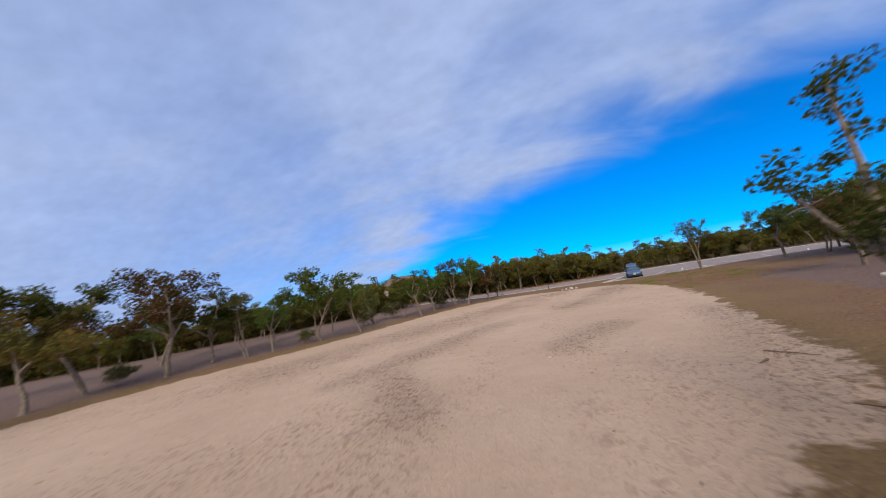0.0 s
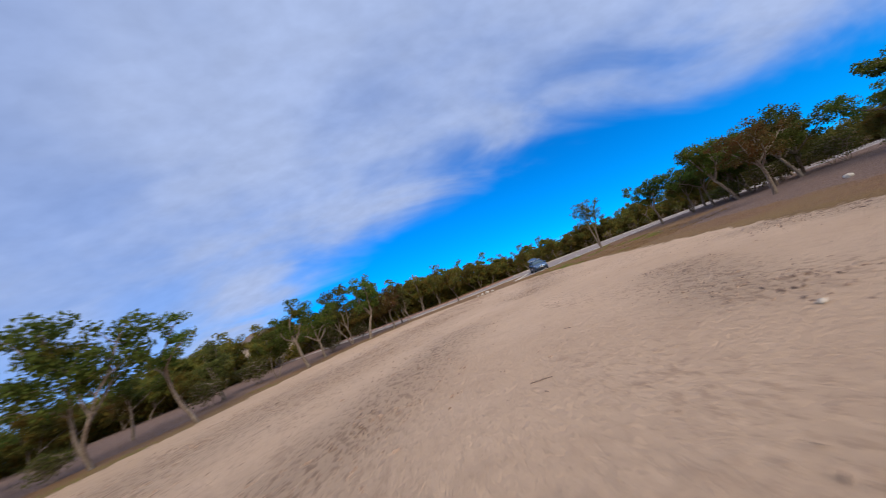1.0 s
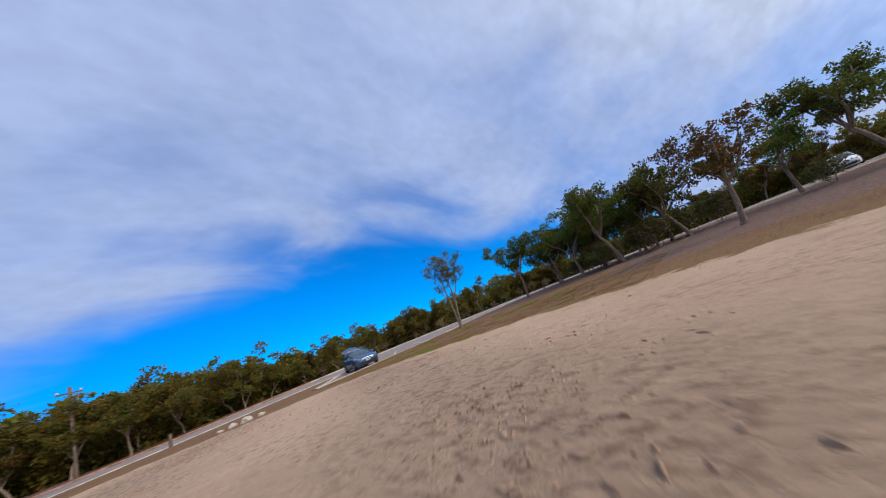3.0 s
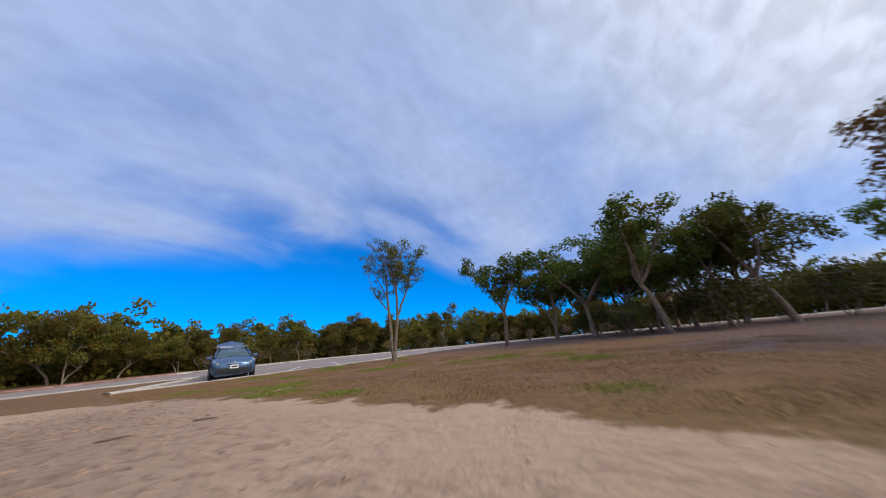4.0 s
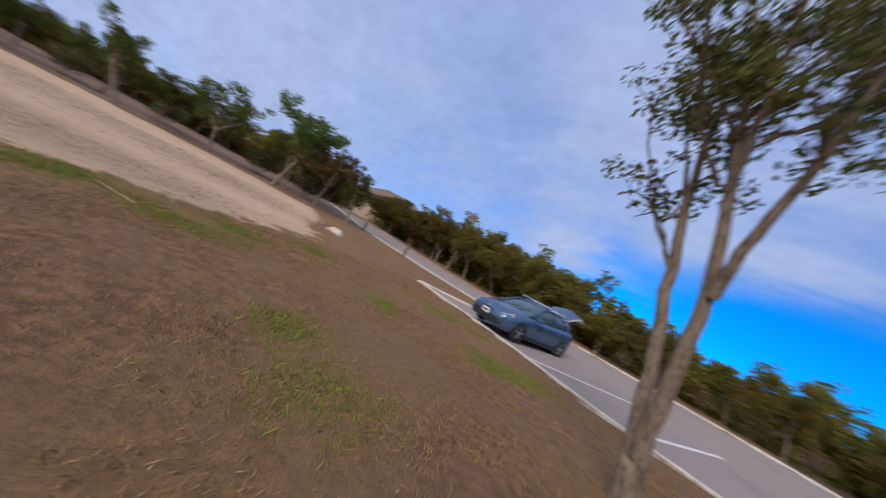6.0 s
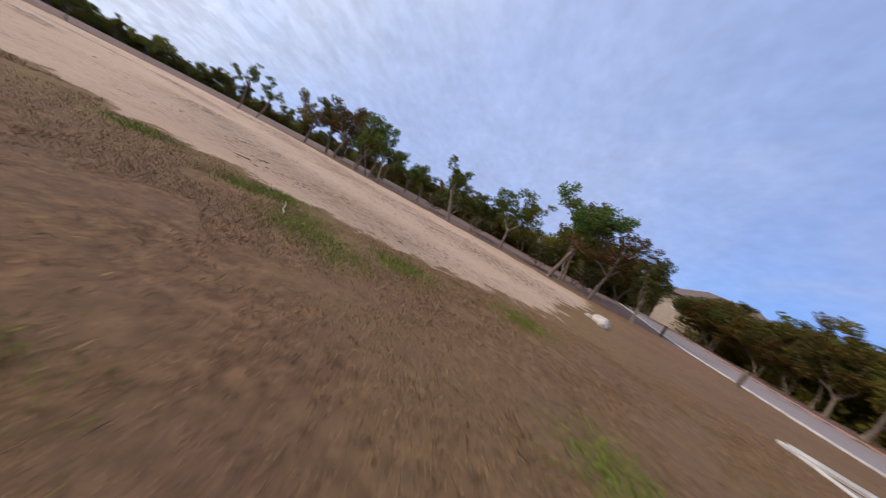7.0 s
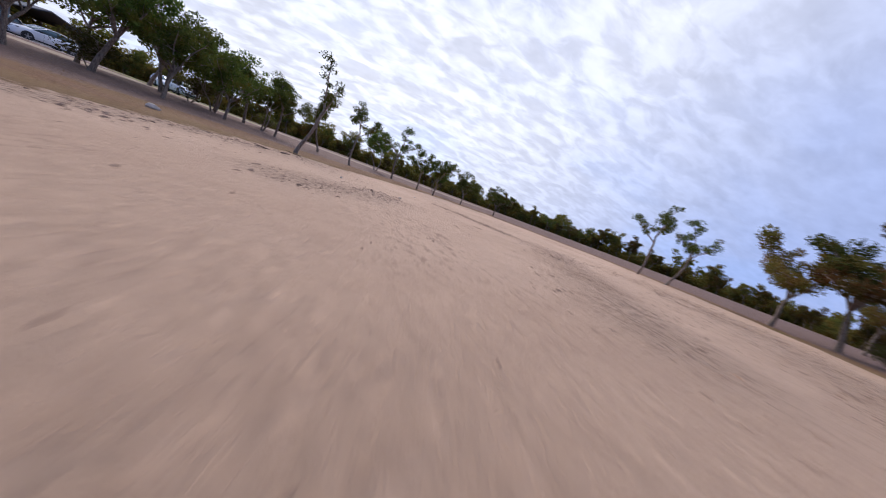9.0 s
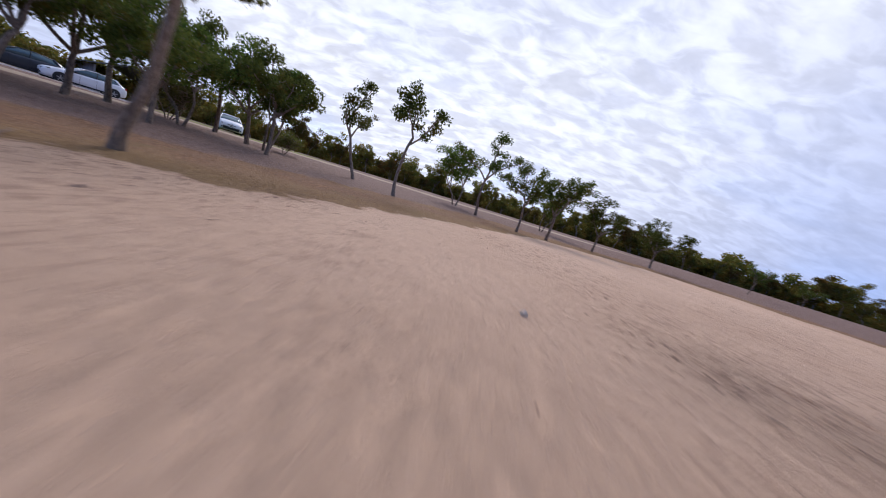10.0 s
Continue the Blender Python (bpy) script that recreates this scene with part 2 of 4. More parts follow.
# ---- mesh helpers ----
def data_from(name, verts, faces, mat, smooth=False):
    me = bpy.data.meshes.new(name)
    me.from_pydata([tuple(map(float, v)) for v in verts], [], [tuple(int(i) for i in f) for f in faces])
    me.materials.append(mat)
    if smooth:
        me.polygons.foreach_set("use_smooth", [True] * len(me.polygons))
    me.update()
    return me


def quads_data(name, verts, mat):
    """A mesh of loose quads from an array of shape (n, 4, 3)."""
    n = len(verts)
    me = bpy.data.meshes.new(name)
    me.vertices.add(n * 4)
    me.vertices.foreach_set("co", np.asarray(verts, np.float32).ravel())
    me.loops.add(n * 4)
    me.loops.foreach_set("vertex_index", np.arange(n * 4, dtype=np.int32))
    me.polygons.add(n)
    me.polygons.foreach_set("loop_start", np.arange(0, n * 4, 4, dtype=np.int32))
    me.materials.append(mat)
    me.update(calc_edges=True)
    return me


def part(name, bm, mat, parent, label="", smooth=False):
    me = bpy.data.meshes.new(name)
    bm.to_mesh(me)
    bm.free()
    me.materials.append(mat)
    if smooth:
        me.polygons.foreach_set("use_smooth", [True] * len(me.polygons))
    ob = new(name, me)
    ob.parent = parent
    return tagged(ob, label)


def part_of(name, me, parent, label=""):
    ob = new(name, me)
    ob.parent = parent
    return tagged(ob, label)


def box(size, at=(0, 0, 0), bevel=0.0, turn=None):
    bm = bmesh.new()
    bmesh.ops.create_cube(bm, size=1.0)
    bmesh.ops.scale(bm, vec=size, verts=bm.verts)
    if bevel:
        bmesh.ops.bevel(bm, geom=bm.edges[:], offset=bevel, segments=2, profile=0.7, affect="EDGES")
    m = Matrix.Translation(at) @ (turn or Matrix.Identity(4))
    bmesh.ops.transform(bm, matrix=m, verts=bm.verts)
    return bm


def tube(points, radii, sides=7):
    """Vertices and faces of a tapered tube along a line of points, closed at its end."""
    pts = np.asarray(points, float)
    verts, faces = [], []
    side = Vector((1, 0.3, 0.1))
    for i, p in enumerate(pts):
        d = Vector(pts[min(i + 1, len(pts) - 1)] - pts[max(i - 1, 0)]).normalized()
        u = (side - d * side.dot(d)).normalized()
        v = d.cross(u)
        side = u
        for k in range(sides):
            a = 2 * math.pi * k / sides
            verts.append(Vector(p) + float(radii[i]) * (math.cos(a) * u + math.sin(a) * v))
    for i in range(len(pts) - 1):
        for k in range(sides):
            a, b = i * sides + k, i * sides + (k + 1) % sides
            faces.append((a, b, b + sides, a + sides))
    faces.append(tuple(range((len(pts) - 1) * sides, len(pts) * sides)))
    return verts, faces


# ---- the lie of the land ----
SAND = [(-6, -3), (0, 5), (3, 10), (5, 11), (6.6, 14), (8.2, 20), (9.5, 24.5), (10.8, 30), (11.5, 35), (11.2, 40), (10.7, 43.5),
        (9.2, 46.2), (6.5, 47), (3, 49.5), (-3, 52), (-9, 47), (-12.5, 40), (-15, 33), (-18.5, 26), (-22.5, 20), (-25, 12), (-24, 2), (-15, -6)]
TRACK = [(34, 26), (28, 19), (24, 12), (20.5, 4), (18, -3), (15, -8), (10, -12.5), (2, -16), (-6, -19), (-20, -21), (-45, -23)]


# where wheels and feet have torn up the sand
CHURN = (([(-14, 20), (-8, 29), (-2, 38), (3, 46)], 3.2), ([(9.5, 42), (6.5, 35.5), (3, 30)], 1.8), ([(1, 17.5), (3.5, 21)], 1.0), ([(6, 12.5), (8.2, 22)], 1.0),
         ([(-3.5, 12), (-6, 16.5)], 0.9), ([(-2.5, 25.5), (-7.5, 16)], 1.3), ([(3, 8.5), (7, 17)], 1.2))


def line_distance(x, y, line, closed=False):
    best = np.full(np.shape(x), 1e9)
    ends = list(zip(line, line[1:] + (line[:1] if closed else [])))
    for (ax, ay), (bx, by) in ends[:len(line) if closed else len(line) - 1]:
        dx, dy = bx - ax, by - ay
        u = np.clip(((x - ax) * dx + (y - ay) * dy) / (dx * dx + dy * dy), 0, 1)
        best = np.minimum(best, np.hypot(x - ax - u * dx, y - ay - u * dy))
    return best


def inside(x, y, line):
    hit = np.zeros(np.shape(x), bool)
    for (ax, ay), (bx, by) in zip(line, line[1:] + line[:1]):
        if ay == by:
            continue
        hit ^= ((ay > y) != (by > y)) & (x < (bx - ax) * (y - ay) / (by - ay) + ax)
    return hit


def sand_distance(x, y):
    x, y = np.asarray(x, float), np.asarray(y, float)
    d = line_distance(x, y, SAND, True)
    return np.where(inside(x, y, SAND), -d, d)


def height(x, y):
    u = np.clip(sand_distance(x, y) / 22, 0, 1)
    return 0.55 * u * u * (3 - 2 * u)


def height_at(x, y):
    return float(height(np.array([x]), np.array([y]))[0])


ROAD_NEAR = [(13.6, 50.1), (15.5, 49.5), (18, 48.3), (20.5, 47.6), (24, 46.9), (28, 45.2), (31.5, 41.8), (34, 36.5), (35.5, 30), (36, 22),
             (35, 12), (31, 2), (24, -10)]
ROAD_FAR = [(14.6, 61.7), (16, 61.5), (19, 61.2), (22.5, 60.6), (27, 59.5), (34, 56.5), (40, 51), (44, 43), (46, 33), (46.5, 22), (45, 10),
            (40, -3), (32, -18)]
LANE_NEAR = [(-60, 74), (-40, 68), (-25, 64), (-12, 60.6), (-2.4, 58.2), (4.7, 56.6), (10.4, 55.4), (14.2, 54.6)]
LANE_FAR = [(-60, 80), (-40, 74), (-25, 70), (-12, 66.6), (-2.4, 64.4), (4.7, 62.8), (10.4, 62.0), (14.7, 61.7)]


def ground():
    def axis(lo, hi, step):
        core = list(np.arange(lo, hi + 0.01, step))
        low, high, s = [], [], step
        a, b = lo, hi
        while s < 900:
            s *= 1.5
            a, b = a - s, b + s
            low.append(a), high.append(b)
        return np.array(low[::-1] + core + high)

    xs, ys = axis(-32, 40, 0.4), axis(-12, 66, 0.4)
    gx, gy = np.meshgrid(xs, ys)
    d = sand_distance(gx, gy)
    gz = height(gx, gy)
    rng = np.random.default_rng(3)
    near = (np.abs(gx - 4) < 40) & (np.abs(gy - 27) < 42)
    rough = rng.normal(0, 1, gz.shape)
    for _ in range(2):
        rough = (rough + np.roll(rough, 1, 0) + np.roll(rough, 1, 1) + np.roll(rough, -1, 0) + np.roll(rough, -1, 1)) / 5
    gz = gz + np.where(near, rough * np.where(d < 0, 0.03, 0.035), 0)
    # the ground lies under the paved surfaces
    paved = inside(gx, gy, [(10.6, 50.6), (13.7, 50.1), (14.3, 54.7)]) | inside(gx, gy, ROAD_NEAR + ROAD_FAR[::-1]) | inside(gx, gy, LANE_NEAR + LANE_FAR[::-1])
    gz = np.where(paved, gz - 0.12, gz)
    w, h = len(xs), len(ys)
    me = bpy.data.meshes.new("ground")
    i = np.arange(w * h).reshape(h, w)
    f = np.stack([i[:-1, :-1], i[:-1, 1:], i[1:, 1:], i[1:, :-1]], -1).reshape(-1, 4)
    me.vertices.add(w * h)
    me.vertices.foreach_set("co", np.stack([gx, gy, gz], -1).astype(np.float32).ravel())
    me.loops.add(f.size)
    me.loops.foreach_set("vertex_index", f.astype(np.int32).ravel())
    me.polygons.add(len(f))
    me.polygons.foreach_set("loop_start", np.arange(0, f.size, 4, dtype=np.int32))
    me.polygons.foreach_set("use_smooth", [True] * len(f))
    me.materials.append(M_GROUND)
    # what covers the ground where: sand, track, woodland floor
    west = np.clip((-gx - 4) / 6, 0, 1)
    wood = np.clip((d - 3.4 + 1.2 * west) / 2.6, 0, 1)
    meadow = np.clip((gy - 31) / 5, 0, 1) * np.clip((25 - gx) / 3, 0, 1) * np.clip((gx + 2) / 4, 0, 1)
    wood = wood * (1 - meadow)
    churn = np.zeros_like(gx)
    for line, wide in (CHURN):
        churn = np.maximum(churn, np.exp(-(line_distance(gx, gy, line) / wide) ** 2))
    for name, val in (("sand_d", d), ("churn", churn), ("lawn", np.clip(1.4 - np.hypot((gx - 20) / 9, (gy + 15) / 6), 0, 1)), ("track_d", line_distance(gx, gy, TRACK) - 1.5), ("wood", wood)):
        me.attributes.new(name, "FLOAT", "POINT").data.foreach_set("value", val.astype(np.float32).ravel())
    me.update(calc_edges=True)
    tagged(new("ground", me), "pale sand lot ringed by dry grass and bare earth", "ground", kind="structure")


ground()


def asphalt_build(nt, b):
    n = Nodes(nt)
    p = n.position()
    c = n.mix(n.ramp(n.noise(p, 40, 3, 0.7), 0.3, 0.7), (0.225, 0.178, 0.165), (0.35, 0.285, 0.265))
    c = n.mix(n.math("MULTIPLY", n.ramp(n.noise(p, 0.5, 4), 0.5, 0.75), 0.4), c, (0.16, 0.135, 0.13))
    n.link(c, b.inputs["Base Color"])
    n.bump(b, n.noise(p, 90, 3), 0.4, 0.01)


M_ASPHALT = material("asphalt", asphalt_build, 0.9)
M_CONCRETE = plain("concrete", (0.50, 0.45, 0.40), 0.85, 0, 0.2, 3.0, 0.01)
M_PAINT_LINE = plain("worn_white_paint", (0.66, 0.63, 0.60), 0.7, 0, 0.15, 9.0)
M_RED_KERB = plain("faded_red_paint", (0.36, 0.20, 0.17), 0.8, 0, 0.25, 3.0)


def resample(line, n):
    p = np.array(line, float)
    s = np.concatenate([[0], np.cumsum(np.hypot(*np.diff(p, axis=0).T))])
    t = np.linspace(0, s[-1], n)
    out = np.stack([np.interp(t, s, p[:, 0]), np.interp(t, s, p[:, 1])], -1)
    for _ in range(3):
        out[1:-1] = (out[:-2] + 2 * out[1:-1] + out[2:]) / 4
    return out


def strip(name, near, far, mat, label, category, lift=-0.06):
    n = 70
    a, b = resample(near, n), resample(far, n)
    verts, faces, k = [], [], 9
    for p, q in zip(a, b):
        for j in range(k):
            x, y = p + (q - p) * j / (k - 1)
            verts.append((x, y, height_at(x, y) + lift))
    for i in range(n - 1):
        for j in range(k - 1):
            o = i * k + j
            faces.append((o, o + 1, o + k + 1, o + k))
    return tagged(new(name, data_from(name, verts, faces, mat, True)), label, category, kind="structure")


def kerb(name, line, mat, label, width=0.16, tall=0.10, n=80, side=1):
    p = resample(line, n)
    verts, faces = [], []
    for i, (x, y) in enumerate(p):
        d = p[min(i + 1, n - 1)] - p[max(i - 1, 0)]
        d /= np.hypot(*d)
        nx, ny = -d[1] * side, d[0] * side
        z = height_at(x, y)
        prof = ((0, -0.2), (0, tall - 0.03), (0.03, tall - 0.005), (width - 0.03, tall), (width, tall - 0.02), (width, -0.2))
        for u, v in prof:
            verts.append((x + nx * u, y + ny * u, z - 0.06 + v))
    for i in range(n - 1):
        for k in range(5):
            o = i * 6 + k
            faces.append((o, o + 1, o + 7, o + 6))
    return tagged(new(name, data_from(name, verts, faces, mat)), label, "kerb", kind="structure")


strip("road", ROAD_NEAR, ROAD_FAR, M_ASPHALT, "grey worn asphalt road with parking bays", "road")
strip("access_road", LANE_NEAR, LANE_FAR, M_ASPHALT, "grey asphalt road along the woods", "road", -0.064)
kerb("kerb_near", ROAD_NEAR, M_CONCRETE, "pale concrete kerb beside dry grass", side=-1)
kerb("kerb_far", ROAD_FAR, M_CONCRETE, "pale concrete kerb in front of the woods", side=1)
kerb("kerb_lane_near", LANE_NEAR, M_CONCRETE, "pale wide concrete kerb", 0.45, side=-1)
kerb("kerb_lane_far", LANE_FAR, M_RED_KERB, "faded red painted kerb", 0.2, side=1)
strip("bay_end", [(10.5, 50.62), (13.7, 50.05)], [(10.55, 50.72), (14.3, 54.7)], M_ASPHALT, "asphalt wedge at the end of the bays", "road", -0.052)
kerb("kerb_bay_end", [(10.3, 50.6), (11.8, 52.0), (14.2, 54.5)], M_CONCRETE, "pale concrete kerb at the end of the bays", 0.3, n=14)
kerb("kerb_bay_front", [(10.3, 50.6), (13.6, 50.1)], M_CONCRETE, "pale concrete kerb in front of the bays", side=-1, n=14)


def bay_lines():
    starts = [((12.9, 50.5), (15.6, 54.6)), ((15.9, 49.4), (18.8, 53.0)), ((18.6, 48.2), (20.6, 52.4)), ((21.3, 47.5), (22.2, 52.0)),
              ((24.0, 47.0), (24.6, 51.6)), ((26.6, 46.1), (28.2, 50.2)), ((28.9, 44.8), (31.4, 48.4)), ((30.9, 42.8), (34.3, 45.2))]
    for (ax, ay), (bx, by) in starts:
        d = Vector((bx - ax, by - ay))
        s = Vector((-d.y, d.x)).normalized() * 0.06
        verts, faces = [], []
        for i in range(7):
            x, y = ax + d.x * i / 6, ay + d.y * i / 6
            z = height_at(x, y) - 0.052
            verts += [(x - s.x, y - s.y, z), (x + s.x, y + s.y, z)]
            if i:
                faces.append((2 * i - 2, 2 * i - 1, 2 * i + 1, 2 * i))
        tagged(new("parking_line", data_from("parking_line", verts, faces, M_PAINT_LINE)), "worn white painted parking line on asphalt",
               "road marking", "lines between the parking bays")


bay_lines()


# ---- trees ----
def leaf_quads(rng, centres, radii, per, size):
    """Small folded leaf sprays scattered through clumps, as quads."""
    out = []
    for c, r in zip(centres, radii):
        n = max(8, int(per * (r / 0.5) ** 2))
        d = rng.normal(0, 1, (n, 3))
        d /= np.linalg.norm(d, axis=1)[:, None]
        p = c + d * (r * rng.uniform(0.25, 1.05, n) ** 0.6)[:, None] * np.array([1, 1, 0.72])
        u = rng.normal(0, 1, (n, 3))
        u /= np.linalg.norm(u, axis=1)[:, None]
        w = np.cross(u, d + rng.normal(0, 0.6, (n, 3)))
        w /= np.linalg.norm(w, axis=1)[:, None] + 1e-9
        s = (size * rng.uniform(0.6, 1.4, n))[:, None]
        out.append(np.stack([p - u * s * 0.5, p + w * s * 0.28, p + u * s * 0.5, p - w * s * 0.28], 1))
    return np.concatenate(out)


def wander(rng, start, way, length, steps, bend, lift=0.0):
    pts, d = [np.array(start, float)], np.array(way, float)
    d /= np.linalg.norm(d)
    for _ in range(steps):
        d = d + rng.normal(0, bend, 3) + np.array([0, 0, lift])
        d /= np.linalg.norm(d)
        pts.append(pts[-1] + d * length / steps)
    return pts


def tree_meshes(name, seed, tall=5.5, girth=0.13, lean=(0.1, 0.0), stems=1, clear=0.45, spread=1.7, limbs=4, clump=0.46, per=125,
                leaf=0.14, leaves=None, sparse=0.0, twigs=True, fork=0.16, flare=(0.55, 1.15)):
    """Trunk with limbs, and a crown of leaf clumps on its twigs, for a tree at the origin."""
    rng = np.random.default_rng(seed)
    V, F, centres, radii = [], [], [], []

    def add(points, r0, r1, sides):
        rr = np.linspace(r0, r1, len(points))
        v, f = tube(points, rr, sides)
        o = len(V)
        V.extend(v)
        F.extend(tuple(i + o for i in q) for q in f)

    for s in range(stems):
        a = rng.uniform(0, 6.3) if s == 0 else a + 6.283 / stems
        base = np.array([math.cos(a), math.sin(a), 0]) * (0.6 * girth * (stems > 1))
        way = np.array([lean[0], lean[1], 1.0]) + (np.array([math.cos(a), math.sin(a), 0]) * fork if stems > 1 else 0)
        top = wander(rng, base + (0, 0, -0.15), way, tall * clear + 0.15, 7, 0.09)
        r = girth * 0.8 * (0.75 if stems > 1 else 1.0)
        # root flare
        rr = np.array([r * 1.55, r * 1.12] + list(np.linspace(r, r * 0.72, len(top) - 2)))
        v, f = tube(top, rr, 9)
        o = len(V)
        V.extend(v)
        F.extend(tuple(i + o for i in q) for q in f)
        k = max(2, limbs - (stems > 1))
        turn = rng.uniform(0, 6.3)
        for j in range(k):
            b = turn + j * 6.283 / k + rng.uniform(-0.5, 0.5)
            first = j == 0
            out = 0.25 if first else rng.uniform(*flare)
            way = np.array([math.cos(b) * out + lean[0] * 0.5, math.sin(b) * out + lean[1] * 0.5, 1.0])
            start = top[-1] if first or rng.random() < 0.6 else top[-2]
            length = (tall * (1 - clear)) * rng.uniform(0.75, 1.0) * (1.0 if first else 0.95)
            limb = wander(rng, start, way, length, 6, 0.16, 0.05)
            add(limb, r * 0.62, 0.018, 6)
            for m in range(2, 7):
                for _ in range(2):
                    c = rng.uniform(0, 6.3)
                    w2 = np.array([math.cos(c), math.sin(c), rng.uniform(-0.1, 0.8)])
                    ln = spread * rng.uniform(0.22, 0.55) * (1 - 0.05 * m)
                    tw = wander(rng, limb[m], w2, ln, 3, 0.2)
                    if twigs:
                        add(tw, 0.022, 0.006, 4)
                    if rng.random() > sparse:
                        centres.append(tw[-1]), radii.append(clump * rng.uniform(0.55, 1.15))
                    if rng.random() > sparse + 0.35:
                        centres.append(tw[-2] + rng.normal(0, 0.1, 3)), radii.append(clump * rng.uniform(0.4, 0.8))
            centres.append(limb[-1]), radii.append(clump * rng.uniform(0.7, 1.1))
    trunk = data_from(name + "_trunk", V, F, M_BARK, True)
    crown = quads_data(name + "_crown", leaf_quads(rng, centres, radii, per, leaf), leaves or M_LEAF)
    return trunk, crown


KINDS = {
    "oak_a": tree_meshes("oak_a", 11, 5.4, 0.14, (0.12, 0.0), clear=0.36, spread=2.2, limbs=5),
    "oak_b": tree_meshes("oak_b", 12, 5.2, 0.13, (-0.1, 0.1), clear=0.33, spread=2.4, limbs=5, clump=0.5),
    "oak_c": tree_meshes("oak_c", 13, 5.6, 0.12, (0.25, 0.05), clear=0.42, spread=1.9, limbs=4),
    "oak_d": tree_meshes("oak_d", 14, 5.0, 0.11, (0.05, -0.1), stems=2, clear=0.35, spread=2.0, limbs=4),
    "tall_a": tree_meshes("tall_a", 15, 6.2, 0.12, (0.2, 0.0), clear=0.5, spread=1.5, limbs=3, clump=0.42, sparse=0.15),
    "tall_b": tree_meshes("tall_b", 16, 6.0, 0.11, (-0.15, 0.1), clear=0.55, spread=1.4, limbs=3, clump=0.42, sparse=0.1),
    "rust": tree_meshes("rust", 17, 5.4, 0.13, (0.15, 0.1), clear=0.38, spread=2.2, limbs=5, leaves=M_LEAF_BROWN),
    "olive": tree_meshes("olive", 18, 4.8, 0.11, (0.0, 0.1), stems=2, clear=0.3, spread=2.0, limbs=4, leaves=M_LEAF_OLIVE, sparse=0.1),
    "young": tree_meshes("young", 19, 3.2, 0.07, (0.1, 0.0), clear=0.45, spread=1.3, limbs=4, clump=0.36, per=80, leaf=0.13),
    "wood_a": tree_meshes("wood_a", 31, 5.0, 0.11, (0.1, 0.1), clear=0.30, spread=2.6, limbs=5, clump=0.62, per=100, leaf=0.17, leaves=M_WOODS),
    "wood_b": tree_meshes("wood_b", 32, 4.6, 0.10, (-0.1, 0.1), stems=2, clear=0.26, spread=2.6, limbs=4, clump=0.62, per=100, leaf=0.17, leaves=M_WOODS),
    "wood_c": tree_meshes("wood_c", 33, 5.4, 0.12, (0.0, -0.1), clear=0.32, spread=2.4, limbs=5, clump=0.6, per=100, leaf=0.17, leaves=M_WOODS),
}


def tree(kind, x, y, scale=1.0, turn=0.0, label="", group="", name="tree", tilt=(0, 0)):
    trunk, crown = KINDS[kind]
    ob = new(name)
    ob.matrix_world = pose(x, y, height_at(x, y) - 0.02, tilt[0], tilt[1], turn) @ Matrix.Scale(scale, 4)
    part_of("trunk" if name == "tree" else "stem", trunk, ob)
    part_of("crown", crown, ob)
    return tagged(ob, label, "tree" if name == "tree" else name, group)


